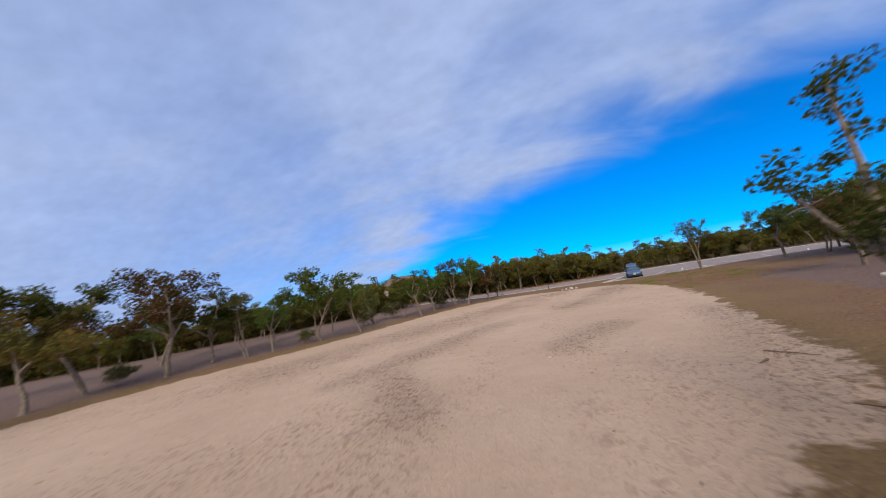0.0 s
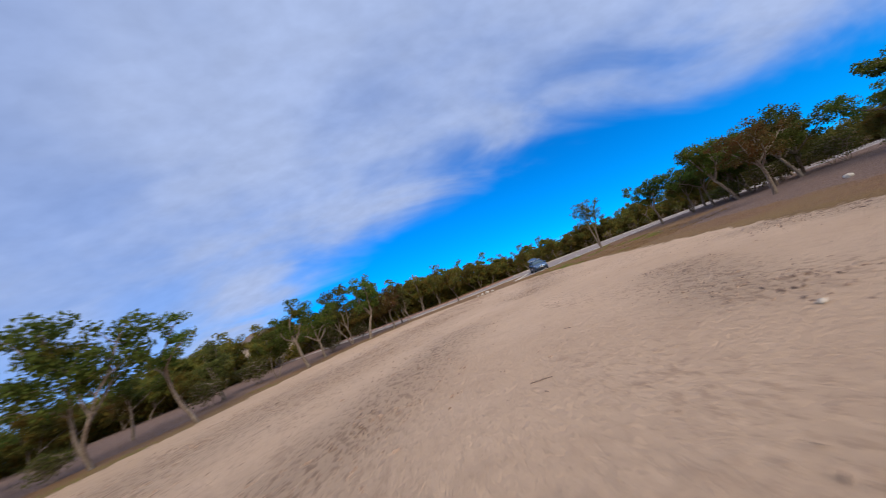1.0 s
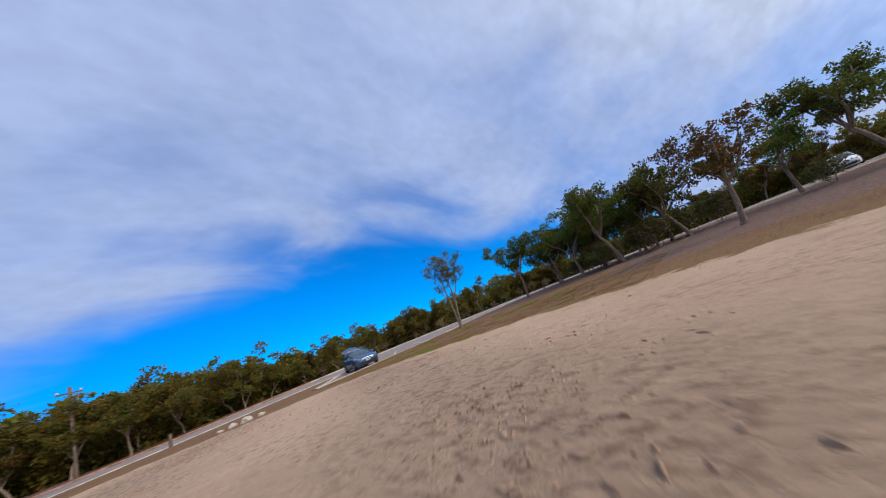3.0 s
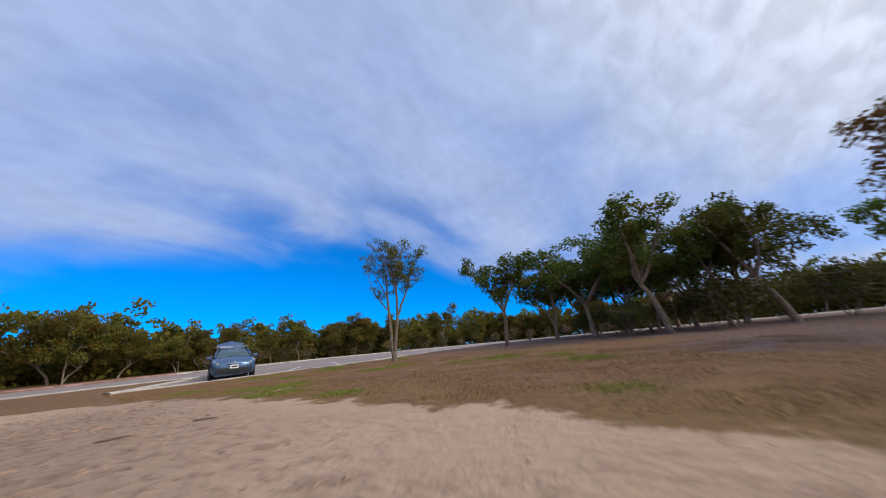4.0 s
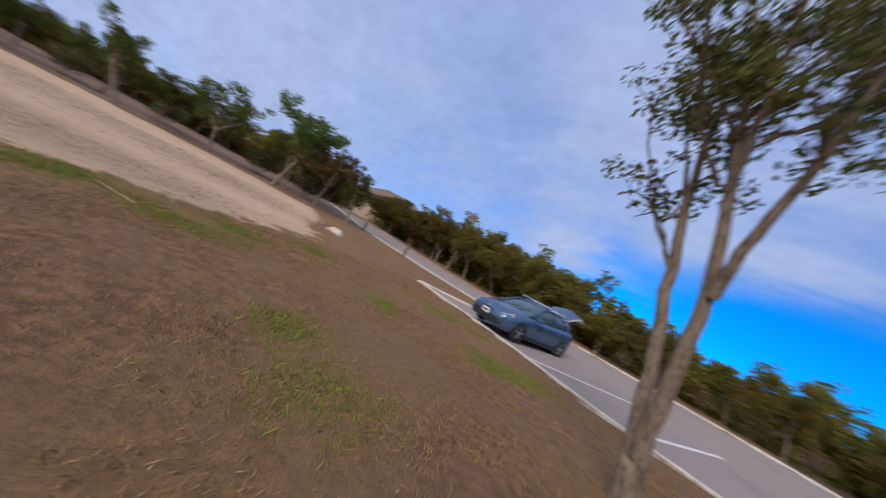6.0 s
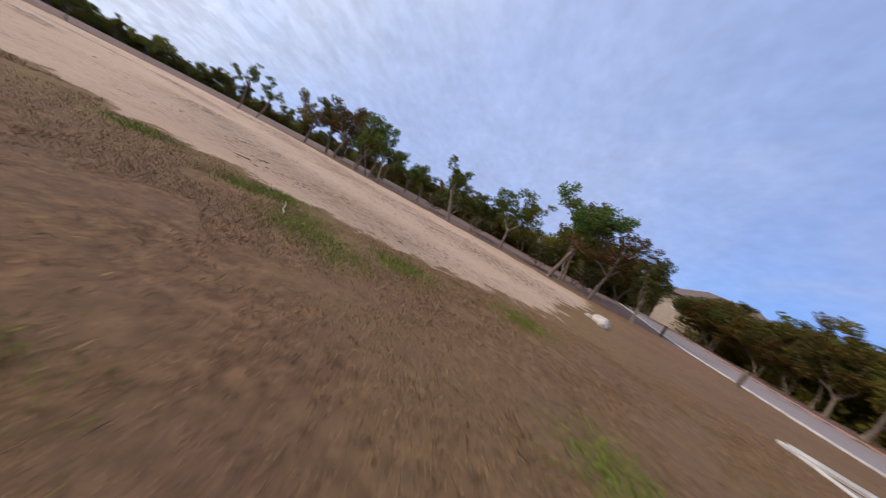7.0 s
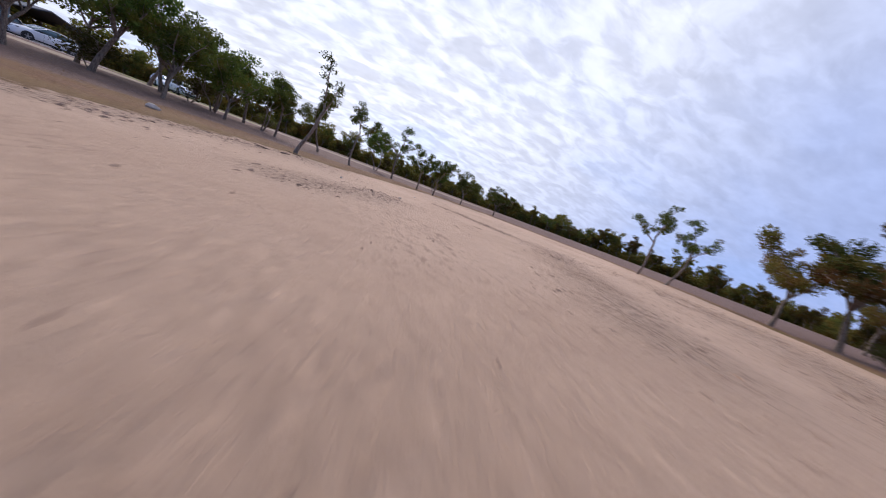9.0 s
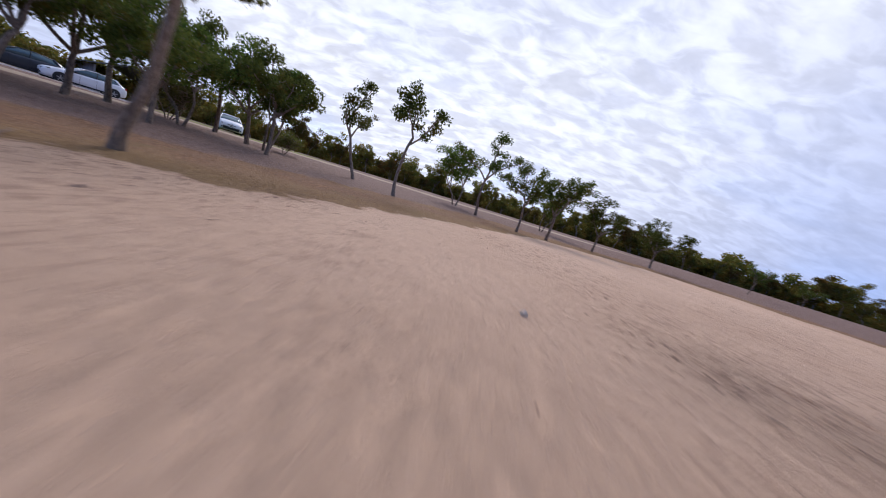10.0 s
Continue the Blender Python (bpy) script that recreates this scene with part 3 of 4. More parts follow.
def fan_tree(name, seed, axis, lean):
    """A slim tree whose two stems part near the ground and open into an upright fan of limbs; limbs run (along the fan, across it, height)."""
    rng = np.random.default_rng(seed)
    u = np.array([axis[0], axis[1], 0.0])
    w = np.array([-axis[1], axis[0], 0.0])
    V, F, centres, radii = [], [], [], []

    def bough(line, r0, r1, sides=8, leafy=9.0, thick=1.0):
        fine = []
        for p, q in zip(line, line[1:]):
            for k in range(4):
                fine.append(np.array(p) + (np.array(q) - np.array(p)) * k / 4)
        fine.append(np.array(line[-1], float))
        for _ in range(2):
            fine[1:-1] = [(p + 2 * q + r) / 4 for p, q, r in zip(fine, fine[1:], fine[2:])]
        pts = [u * p[0] + w * p[1] + np.array([lean[0] * p[2], lean[1] * p[2], p[2]]) + rng.normal(0, 0.012, 3) for p in fine]
        v, f = tube(pts, np.linspace(r0, r1, len(pts)), sides)
        o = len(V)
        V.extend(v)
        F.extend(tuple(i + o for i in q) for q in f)
        for p, far in zip(pts, np.linspace(0, 1, len(pts))):
            if p[2] < leafy:
                continue
            for _ in range(2):
                way = np.append(rng.normal(0, 1, 2), rng.uniform(-0.1, 0.9))
                twig = wander(rng, p, way, rng.uniform(0.25, 0.62), 3, 0.25, 0.1)
                v, f = tube(twig, [0.012, 0.009, 0.006, 0.003], 4)
                o = len(V)
                V.extend(v)
                F.extend(tuple(i + o for i in q) for q in f)
                if rng.random() < 0.62 * thick:
                    centres.append(twig[-1]), radii.append(rng.uniform(0.15, 0.27))
                if rng.random() < 0.3 * thick:
                    centres.append(twig[1]), radii.append(rng.uniform(0.1, 0.18))
        if leafy < 9:
            centres.append(pts[-1]), radii.append(0.25)

    bough([(0, 0, -0.15), (0, 0, 0.05), (0.01, 0, 0.5)], 0.17, 0.115, 10)
    bough([(-0.03, 0, 0.3), (-0.10, 0.02, 1.3), (-0.13, 0.0, 2.45), (-0.18, 0.05, 3.3), (-0.12, 0.1, 4.3), (-0.35, 0.15, 5.0)], 0.085, 0.012, 9, 3.3)
    bough([(0.05, 0, 0.3), (0.16, -0.02, 1.3), (0.30, 0.0, 2.2), (0.28, -0.05, 3.4), (0.18, -0.1, 4.5), (0.05, -0.1, 5.5)], 0.095, 0.012, 9, 3.5)
    bough([(-0.13, 0, 2.4), (-0.42, 0.1, 2.72), (-0.78, 0.15, 3.3), (-0.98, 0.1, 4.0), (-1.05, 0.1, 4.5)], 0.032, 0.008, 6, 4.1, 0.5)
    bough([(-0.35, 0.1, 2.7), (-0.5, 0.1, 3.0), (-0.62, -0.1, 3.15)], 0.018, 0.006, 5, 2.85, 0.9)
    bough([(0.32, 0, 2.2), (0.55, -0.05, 2.75), (0.85, 0.0, 3.4), (1.05, 0.05, 4.2), (1.32, 0.1, 4.75), (1.55, 0.1, 5.2)], 0.055, 0.010, 7, 3.3)
    bough([(0.80, 0, 3.3), (0.95, -0.25, 3.6), (1.22, -0.35, 4.05)], 0.025, 0.007, 5, 3.4)
    bough([(0.28, -0.05, 3.3), (0.45, -0.1, 4.1), (0.60, -0.2, 4.9), (0.72, -0.2, 5.6)], 0.042, 0.009, 6, 3.6)
    bough([(0.26, -0.06, 3.6), (0.0, -0.3, 4.2), (-0.3, -0.5, 4.8), (-0.55, -0.5, 5.2)], 0.035, 0.008, 6, 3.9)
    bough([(-0.18, 0.05, 3.1), (-0.45, 0.2, 3.7), (-0.75, 0.4, 4.35), (-0.85, 0.4, 4.9)], 0.032, 0.008, 6, 3.8)
    bough([(0.22, 0, 3.9), (0.35, 0.4, 4.5), (0.4, 0.75, 5.1), (0.3, 0.85, 5.5)], 0.032, 0.008, 6, 4.1)
    bough([(0.40, 0, 3.6), (0.6, 0.45, 4.0), (0.75, 0.8, 4.6)], 0.028, 0.008, 6, 3.7)
    bough([(0.15, -0.05, 3.2), (0.1, -0.45, 3.7), (0.3, -0.85, 4.4), (0.3, -0.9, 4.9)], 0.028, 0.008, 6, 3.5)
    trunk = data_from(name + "_trunk", V, F, M_BARK, True)
    crown = quads_data(name + "_crown", leaf_quads(rng, centres, [1.12 * r for r in radii], 230, 0.078), M_LEAF_OLIVE)
    return trunk, crown


KINDS["twin"] = fan_tree("twin", 48, (0.8, -0.6), (-0.17, -0.15))
KINDS["leaning"] = tree_meshes("leaning", 42, 5.6, 0.125, (-0.13, 0.06), clear=0.52, spread=0.95, limbs=3, clump=0.34, sparse=0.12, per=170, leaf=0.10, flare=(0.4, 0.8))
KINDS["sloping"] = tree_meshes("sloping", 43, 5.6, 0.16, (-0.32, 0.05), clear=0.5, spread=1.6, limbs=4, clump=0.42, leaf=0.14)
KINDS["rust_tall"] = tree_meshes("rust_tall", 44, 5.6, 0.15, (-0.25, -0.25), clear=0.42, spread=2.2, limbs=5, leaves=M_LEAF_BROWN, leaf=0.14, sparse=0.1)

OAK = "dark green live oak with a grey-brown trunk on bare earth"
tree("twin", 19.0, 44.7, 0.98, 0, "slender twin-stemmed tree with sparse olive leaves beside the parking bays")
tree("leaning", 5.1, 9.6, 0.94, 0, "tall leaning tree with a bare grey trunk beside the sand")
tree("sloping", -12.7, 41.4, 1.05, 80, "tree with a pale sloping trunk beside the sand")
tree("rust_tall", 19.2, 28.2, 0.92, 10, "rust-tinged oak with a sloping trunk on bare earth")

EDGE_TREES = [
    # kind, x, y, scale, turn
    ("oak_a", 24.7, 41.7, 1.02, 200), ("oak_d", 26.3, 39.5, 0.98, 80), ("oak_b", 26.4, 37.4, 1.15, 20), ("oak_a", 24.6, 34.0, 1.16, 120),
    ("oak_c", 28.9, 40.2, 1.0, 310), ("oak_b", 27.6, 31.4, 1.15, 250), ("oak_a", 25.4, 30.2, 1.0, 70), ("oak_d", 27.5, 34.8, 1.1, 150),
    ("oak_c", 29.8, 36.5, 1.15, 10), ("oak_b", 26.0, 25.2, 0.95, 330), ("oak_a", 24.0, 22.4, 1.05, 45), ("oak_c", 27.2, 21.0, 0.95, 190),
    ("oak_d", 21.8, 18.6, 1.1, 100), ("oak_b", 18.6, 16.2, 1.05, 280), ("oak_a", 19.6, 12.2, 1.1, 15), ("oak_c", 17.6, 3.8, 1.05, 160),
    ("oak_b", 13.8, 3.2, 1.05, 210), ("oak_d", 12.2, 0.2, 0.95, 60), ("oak_a", 15.2, 0.5, 1.05, 300), ("oak_c", 8.0, 0.6, 0.85, 90),
    ("tall_a", 5.0, -2.8, 0.86, 20), ("tall_b", 2.2, -0.3, 0.9, 250), 
    ("oak_b", 11.0, -2.6, 1.05, 35), ("oak_a", 15.6, 6.2, 1.15, 170), ("oak_d", 17.4, 8.8, 1.15, 290), ("oak_c", 13.4, -3.4, 1.1, 80),
    ("oak_d", 27.2, 36.0, 0.95, 40), ("oak_b", 28.4, 33.2, 1.0, 170), ("oak_d", 30.6, 38.2, 1.0, 260), ("oak_c", 25.8, 32.0, 1.0, 340), ("oak_b", 31.0, 34.0, 1.05, 110),
    # west of the sand
    ("tall_b", -23.6, 8.4, 1.1, 40), ("tall_a", -24.6, 10.4, 1.0, 180), ("rust", -27.6, 16.2, 1.3, 70), ("oak_a", -28.6, 19.3, 1.5, 210),
    ("rust", -25.9, 22.2, 1.62, 320), ("oak_b", -25.8, 25.6, 1.22, 100), ("olive", -23.2, 26.4, 1.05, 77), ("oak_c", -21.5, 27.4, 0.92, 100),
    ("oak_d", -18.8, 30.2, 1.42, 10), ("tall_a", -16.0, 32.6, 1.0, 260), ("oak_b", -26.4, 33.0, 0.90, 150), ("olive", -18.8, 40.6, 0.92, 30),
    ("oak_c", -21.6, 36.0, 0.85, 300), ("oak_d", -16.0, 43.6, 0.85, 80), ("oak_b", -12.6, 46.8, 1.2, 190), ("oak_a", -8.4, 50.6, 1.36, 10),
    ("olive", -10.6, 52.4, 1.4, 95), ("rust", -5.6, 53.0, 1.12, 340), ("olive", -3.4, 55.0, 0.86, 60), ("oak_d", -13.6, 54.4, 1.05, 130),
    ("oak_a", -33.6, 27.0, 1.1, 12), ("rust", -36.6, 18.0, 1.1, 66), ("oak_c", -38.6, 30.0, 0.95, 200), ("oak_b", -33.0, 38.4, 0.8, 20),
    # south of the sand
    ("tall_a", -2.6, -8.0, 1.0, 100), ("oak_c", -4.8, -3.8, 0.78, 20), ("oak_a", -6.8, -4.2, 0.8, 60), ("oak_b", -17.4, -9.8, 0.78, 0), ("oak_d", -1.0, -12.0, 1.05, 45), ("oak_b", -11.6, -8.0, 0.8, 75),
    ("young", -27.0, -11.0, 0.85, 130), ("oak_b", -40.0, -17.6, 0.5, 20), ("oak_d", -9.4, -14.0, 0.75, 220), ("oak_b", 10.4, 3.6, 0.82, 130),
    ("oak_a", 12.6, 6.0, 0.86, 250), ("oak_d", 9.4, -1.6, 0.9, 310), ("oak_b", 15.6, 10.6, 0.92, 75), ("oak_a", 17.8, -3.4, 1.1, 190),
]
for kind, x, y, scale, turn in EDGE_TREES:
    label = {"rust": "oak with rust and olive leaves on bare earth", "olive": "olive-green many-stemmed tree on bare earth",
             "young": "small round green tree on dry grass", "tall_a": "tall thin tree with a high green crown",
             "tall_b": "tall slender tree with a bare trunk and high crown"}.get(kind, OAK)
    tree(kind, x, y, scale, turn, label, "trees round the sand lot")

WOODS_FRONT = [(-70, 86), (-40, 77), (-25, 73), (-12, 69.5), (-2, 67), (10, 65), (20, 64.4), (28, 63), (37, 60), (44, 54), (49, 44.5), (51, 33), (51.5, 20), (50, 8),
               (45, -6), (35, -24), (18, -36), (-8, -42), (-36, -42), (-60, -33), (-72, -12), (-66, 10), (-54, 26), (-40, 38), (-29, 48), (-22, 58), (-21, 66)]


def woods():
    rng = np.random.default_rng(7)
    line = resample(WOODS_FRONT, 190)
    spots, clumps = [], []
    for i in range(1, len(line) - 1):
        d = line[i + 1] - line[i - 1]
        d /= np.hypot(*d)
        out = np.array([-d[1], d[0]])
        for k, off in enumerate((0, 4.2, 9.5)):
            if k and (i + k) % 2:
                continue
            p = line[i] + out * (off + rng.uniform(-1.2, 1.6)) + d * rng.uniform(-1.3, 1.3)
            spots.append((p[0], p[1], k))
        for off in (3, 5, 7, 10, 14):
            for _ in range(8):
                p = line[i] + out * (off + rng.uniform(-2, 2)) + d * rng.uniform(-2.0, 2.0)
                z = rng.uniform(0.0, 2.3 if p[1] > 30 or p[0] > 35 else 1.6) if off < 12 else rng.uniform(0.0, 3.0)
                clumps.append((p[0], p[1], height_at(*p) + z))
    kinds = ("wood_a", "wood_b", "wood_c")
    behind = []
    for x, y, k in spots:
        if inside(np.array([x]), np.array([y]), ROAD_NEAR + ROAD_FAR[::-1])[0] or math.hypot(x + 29, y - 78) < 8 or math.hypot(x - 38, y + 21) < 7:
            continue
        kind, turn = kinds[rng.integers(3)], rng.uniform(0, 360)
        if y > 55 and x < 12:
            scale = 0.88 + 0.32 * rng.random()
        elif y > 30 or x > 35:
            scale = 0.62 + 0.30 * rng.random() ** 1.3
        else:
            scale = 0.5 + 0.6 * rng.random() ** 2.2
        if k == 0:
            tree(kind, x, y, scale, turn, "low dark green tree at the edge of dense woods", "trees of the surrounding woods")
            continue
        # the rows behind: every sixth leaf spray, larger, as one mass of crowns
        me = KINDS[kind][1]
        co = np.empty(len(me.vertices) * 3, np.float32)
        me.vertices.foreach_get("co", co)
        q = co.reshape(-1, 4, 3)[::6]
        mid = q.mean(1, keepdims=True)
        q = (mid + (q - mid) * 2.1) * scale * (1 + 0.1 * k)
        ca, sa = math.cos(radians(turn)), math.sin(radians(turn))
        q = np.stack([q[..., 0] * ca - q[..., 1] * sa + x, q[..., 0] * sa + q[..., 1] * ca + y, q[..., 2] + height_at(x, y)], -1)
        behind.append(q)
    tagged(new("woodland", quads_data("woodland", np.concatenate(behind), M_WOODS)), "dense dark green crowns of the woods behind the edge", "woods", kind="stuff")
    c = np.array(clumps)
    q = leaf_quads(rng, c, rng.uniform(0.8, 1.5, len(c)), 10, 0.40)
    tagged(new("undergrowth", quads_data("undergrowth", q, M_WOODS)), "dense dark green undergrowth behind the trees", "undergrowth", kind="stuff")


woods()


# ---- bushes ----
KINDS["bush"] = tree_meshes("bush", 51, 1.5, 0.03, (0.05, 0.0), stems=4, clear=0.2, spread=1.5, limbs=3, clump=0.30, per=60, leaf=0.10, leaves=M_LEAF_OLIVE, fork=0.5)
KINDS["dry_bush"] = tree_meshes("dry_bush", 52, 1.3, 0.025, (0.0, 0.1), stems=4, clear=0.25, spread=1.4, limbs=3, clump=0.24, per=40, leaf=0.09, leaves=M_LEAF_BROWN,
                                sparse=0.25, fork=0.55)


def bushes():
    rng = np.random.default_rng(61)
    line = resample(ROAD_FAR[:9], 26)
    for i in range(1, 25):
        d = line[i + 1] - line[i - 1] if i < 25 else line[i] - line[i - 1]
        d /= np.hypot(*d)
        p = line[i] + np.array([-d[1], d[0]]) * rng.uniform(1.6, 3.4)
        tree(("bush", "dry_bush")[i % 2], p[0], p[1], rng.uniform(0.6, 1.1), rng.uniform(0, 360), "low scrubby bush on the verge before the woods",
             "bushes along the verge", "bush")
    for x, y in ((25.6, 35.6), (27.4, 32.6), (28.6, 38.4), (26.8, 28.6), (29.4, 33.6), (24.9, 31.8), (28.2, 30.0), (23.4, 24.6), (22.8, 20.4), (27.8, 36.6), (16.4, 4.8),
                 (18.8, 10.4), (14.4, -1.6), (10.0, -4.6), (-18.6, 38.6), (-20.4, 30.4), (-12.6, 50.6), (-9.8, 53.6), (-17.8, 44.4), (-28.6, 21.0)):
        tree("bush", x, y, rng.uniform(0.9, 1.6), rng.uniform(0, 360), "dark green bush under the oaks on bare earth", "bushes under the oaks", "bush")


bushes()


# ---- the hatchback and other vehicles ----
M_CAR_BLUE = plain("blue_grey_car_paint", (0.098, 0.160, 0.265), 0.22, 0.6, 0.06, 2.0)
M_CAR_WHITE = plain("white_car_paint", (0.72, 0.73, 0.75), 0.35, 0.0, 0.04, 2.0)
M_CAR_DARK = plain("dark_car_paint", (0.05, 0.055, 0.065), 0.3, 0.3, 0.06, 2.0)
M_GLASS = plain("dark_car_glass", (0.10, 0.15, 0.17), 0.06, 0.45, 0.1, 2.0)
M_TRIM = plain("black_plastic", (0.025, 0.025, 0.027), 0.55, 0.0, 0.2, 8.0)
M_TYRE = plain("tyre_rubber", (0.03, 0.029, 0.028), 0.85, 0.0, 0.25, 14.0)
M_RIM = plain("grey_alloy", (0.34, 0.34, 0.35), 0.35, 0.8, 0.12, 8.0)
M_LAMP = plain("clear_headlight", (0.40, 0.41, 0.41), 0.10, 0.3, 0.1, 10.0)
M_TAIL = plain("red_tail_light", (0.35, 0.02, 0.02), 0.2, 0.0, 0.1, 8.0)
M_LINER = plain("light_grey_liner", (0.62, 0.63, 0.65), 0.6, 0.0, 0.12, 5.0)
M_PLATE = plain("white_plate", (0.75, 0.75, 0.76), 0.4, 0.0, 0.05, 4.0)
M_METAL = plain("bare_metal_bar", (0.55, 0.55, 0.56), 0.35, 0.9, 0.1, 6.0)


def loft(rings):
    """A closed skin through rings of points that have the same count, mirrored over y = 0."""
    bm = bmesh.new()
    rows = []
    for ring in rings:
        half = [bm.verts.new(p) for p in ring]
        other = [v if abs(v.co.y) < 1e-6 else bm.verts.new((v.co.x, -v.co.y, v.co.z)) for v in reversed(half)]
        loop = half + other
        rows.append([v for i, v in enumerate(loop) if v not in loop[:i]])
    for a, b in zip(rows, rows[1:]):
        n = len(a)
        for i in range(n):
            bm.faces.new((a[i], a[(i + 1) % n], b[(i + 1) % n], b[i]))
    bm.faces.new(rows[0][::-1]), bm.faces.new(rows[-1])
    bmesh.ops.recalc_face_normals(bm, faces=bm.faces)
    return bm


def disc(radius, width, segs=24, bevel=0.03):
    bm = bmesh.new()
    bmesh.ops.create_cone(bm, cap_ends=True, segments=segs, radius1=radius, radius2=radius, depth=width)
    rim = [e for e in bm.edges if abs(e.verts[0].co.z - e.verts[1].co.z) < 1e-6]
    bmesh.ops.bevel(bm, geom=rim, offset=bevel, segments=2, affect="EDGES")
    bmesh.ops.transform(bm, matrix=Matrix.Rotation(radians(90), 4, "X"), verts=bm.verts)
    return bm


def rods(name, lines, radius, mat, parent, label="", sides=6):
    V, F = [], []
    for a in lines:
        v, f = tube(a, [radius] * len(a), sides)
        o = len(V)
        V.extend(v)
        F.extend(tuple(i + o for i in q) for q in f)
    return part_of(name, data_from(name, V, F, mat, True), parent, label)


def car(paint, at, label, open_hatch=False, rack=False):
    ob = new("car")
    body = [(2.20, 0.52, 0.50, 0.30, 0.60, 0.66), (2.14, 0.70, 0.66, 0.22, 0.66, 0.74), (2.0, 0.82, 0.77, 0.19, 0.73, 0.83), (1.7, 0.87, 0.80, 0.18, 0.80, 0.90),
            (1.3, 0.885, 0.82, 0.18, 0.86, 0.96), (0.98, 0.885, 0.83, 0.18, 0.90, 1.01), (0.4, 0.885, 0.84, 0.18, 0.93, 1.01), (-0.4, 0.885, 0.84, 0.18, 0.96, 1.02),
            (-1.1, 0.885, 0.84, 0.18, 1.0, 1.05), (-1.55, 0.88, 0.80, 0.19, 1.02, 1.07), (-1.9, 0.84, 0.74, 0.24, 1.0, 1.05), (-2.06, 0.76, 0.66, 0.30, 0.92, 0.97),
            (-2.12, 0.62, 0.56, 0.38, 0.82, 0.86)]
    rings = [[(x, 0, zb), (x, ws * 0.86, zb), (x, ws * 0.97, zb + 0.09), (x, ws, (zb + zs) / 2 - 0.03), (x, ws * 0.985, zs - 0.12), (x, wb, zs),
              (x, wb * 0.72, zt - 0.02), (x, 0, zt)] for x, ws, wb, zb, zs, zt in body]
    part("body", loft(rings), paint, ob, smooth=True)
    cabin = [(0.98, 0.76, 0.70, 1.0), (0.6, 0.79, 0.66, 1.18), (0.15, 0.80, 0.60, 1.40), (-0.45, 0.80, 0.585, 1.46), (-1.1, 0.79, 0.57, 1.42), (-1.6, 0.75, 0.55, 1.30),
             (-1.95, 0.68, 0.55, 1.08)]
    part("cabin_glass", loft([[(x, 0, 0.92), (x, wb, 0.92), (x, wr + 0.02, z - 0.07), (x, wr * 0.8, z - 0.012), (x, 0, z)] for x, wb, wr, z in cabin]), M_GLASS, ob,
         "tinted car windows", True)
    roof = [(0.17, 0.565, 1.40), (-0.45, 0.56, 1.462), (-1.1, 0.55, 1.424), (-1.55, 0.53, 1.335)]
    part("roof", loft([[(x, 0, z - 0.03), (x, w, z - 0.05), (x, w * 0.8, z + 0.0), (x, 0, z + 0.012)] for x, w, z in roof]), paint, ob, smooth=True)
    for s in (1, -1):
        rods("pillar", [[(0.98, s * 0.745, 0.96), (0.55, s * 0.70, 1.17), (0.15, s * 0.605, 1.375)]], 0.035, paint, ob)
        rods("pillar", [[(-0.42, s * 0.80, 0.95), (-0.45, s * 0.69, 1.2), (-0.47, s * 0.60, 1.41)]], 0.032, M_TRIM, ob, "black door pillar")
        rods("pillar", [[(-1.75, s * 0.73, 0.98), (-1.62, s * 0.66, 1.15), (-1.45, s * 0.56, 1.34)]], 0.06, paint, ob)
        rods("roof_rail", [[(0.12, s * 0.59, 1.40), (-0.45, s * 0.585, 1.44), (-1.5, s * 0.555, 1.335)]], 0.022, paint, ob)
        part("headlight", box((0.46, 0.22, 0.105), (1.93, s * 0.655, 0.705), 0.035, Matrix.Rotation(radians(-s * 26), 4, "Z") @ Matrix.Rotation(radians(16), 4, "Y")), M_LAMP,
             ob, "clear headlight")
        part("fog_light", box((0.10, 0.24, 0.13), (2.10, s * 0.58, 0.37), 0.03, Matrix.Rotation(radians(-s * 20), 4, "Z")), M_TRIM, ob, "black lower intake")
        part("tail_light", box((0.12, 0.22, 0.16), (-1.98, s * 0.67, 0.88), 0.03, Matrix.Rotation(radians(s * 18), 4, "Z")), M_TAIL, ob, "red tail light")
        part("mirror", box((0.13, 0.22, 0.13), (0.62, s * 0.95, 0.99), 0.04), paint if open_hatch else M_TRIM, ob)
        part("sill", box((2.1, 0.04, 0.10), (0.0, s * 0.872, 0.24), 0.015), M_TRIM, ob, "black sill strip")
        for x in (0.42, -0.42, -1.18):
            part("door_seam", box((0.012, 0.008, 0.58), (x, s * 0.884, 0.56)), M_TRIM, ob)
        for x in (-0.28, -1.05):
            part("door_handle", box((0.18, 0.03, 0.03), (x, s * 0.882, 0.80), 0.01), paint, ob)
        for x in (1.30, -1.34):
            arch = disc(0.365, 0.05, 24, 0.01)
            bmesh.ops.translate(arch, vec=(x, s * 0.868, 0.34), verts=arch.verts)
            part("wheel_arch", arch, M_TRIM, ob, "black wheel arch")
            t = disc(0.318, 0.20, 28, 0.045)
            wheel = part("wheel", t, M_TYRE, ob, "black tyre", True)
            wheel.location = (x, s * 0.80, 0.318)
            r = disc(0.215, 0.03, 24, 0.01)
            bmesh.ops.translate(r, vec=(0, s * 0.088, 0), verts=r.verts)
            part("rim", r, M_TRIM, wheel, "dark rim well")
            for k in range(5):
                sp = box((0.055, 0.022, 0.20), (0, s * 0.104, 0.10), 0.008)
                bmesh.ops.transform(sp, matrix=Matrix.Rotation(radians(72 * k), 4, "Y"), verts=sp.verts)
                part("spoke", sp, M_RIM, wheel, "grey alloy spoke")
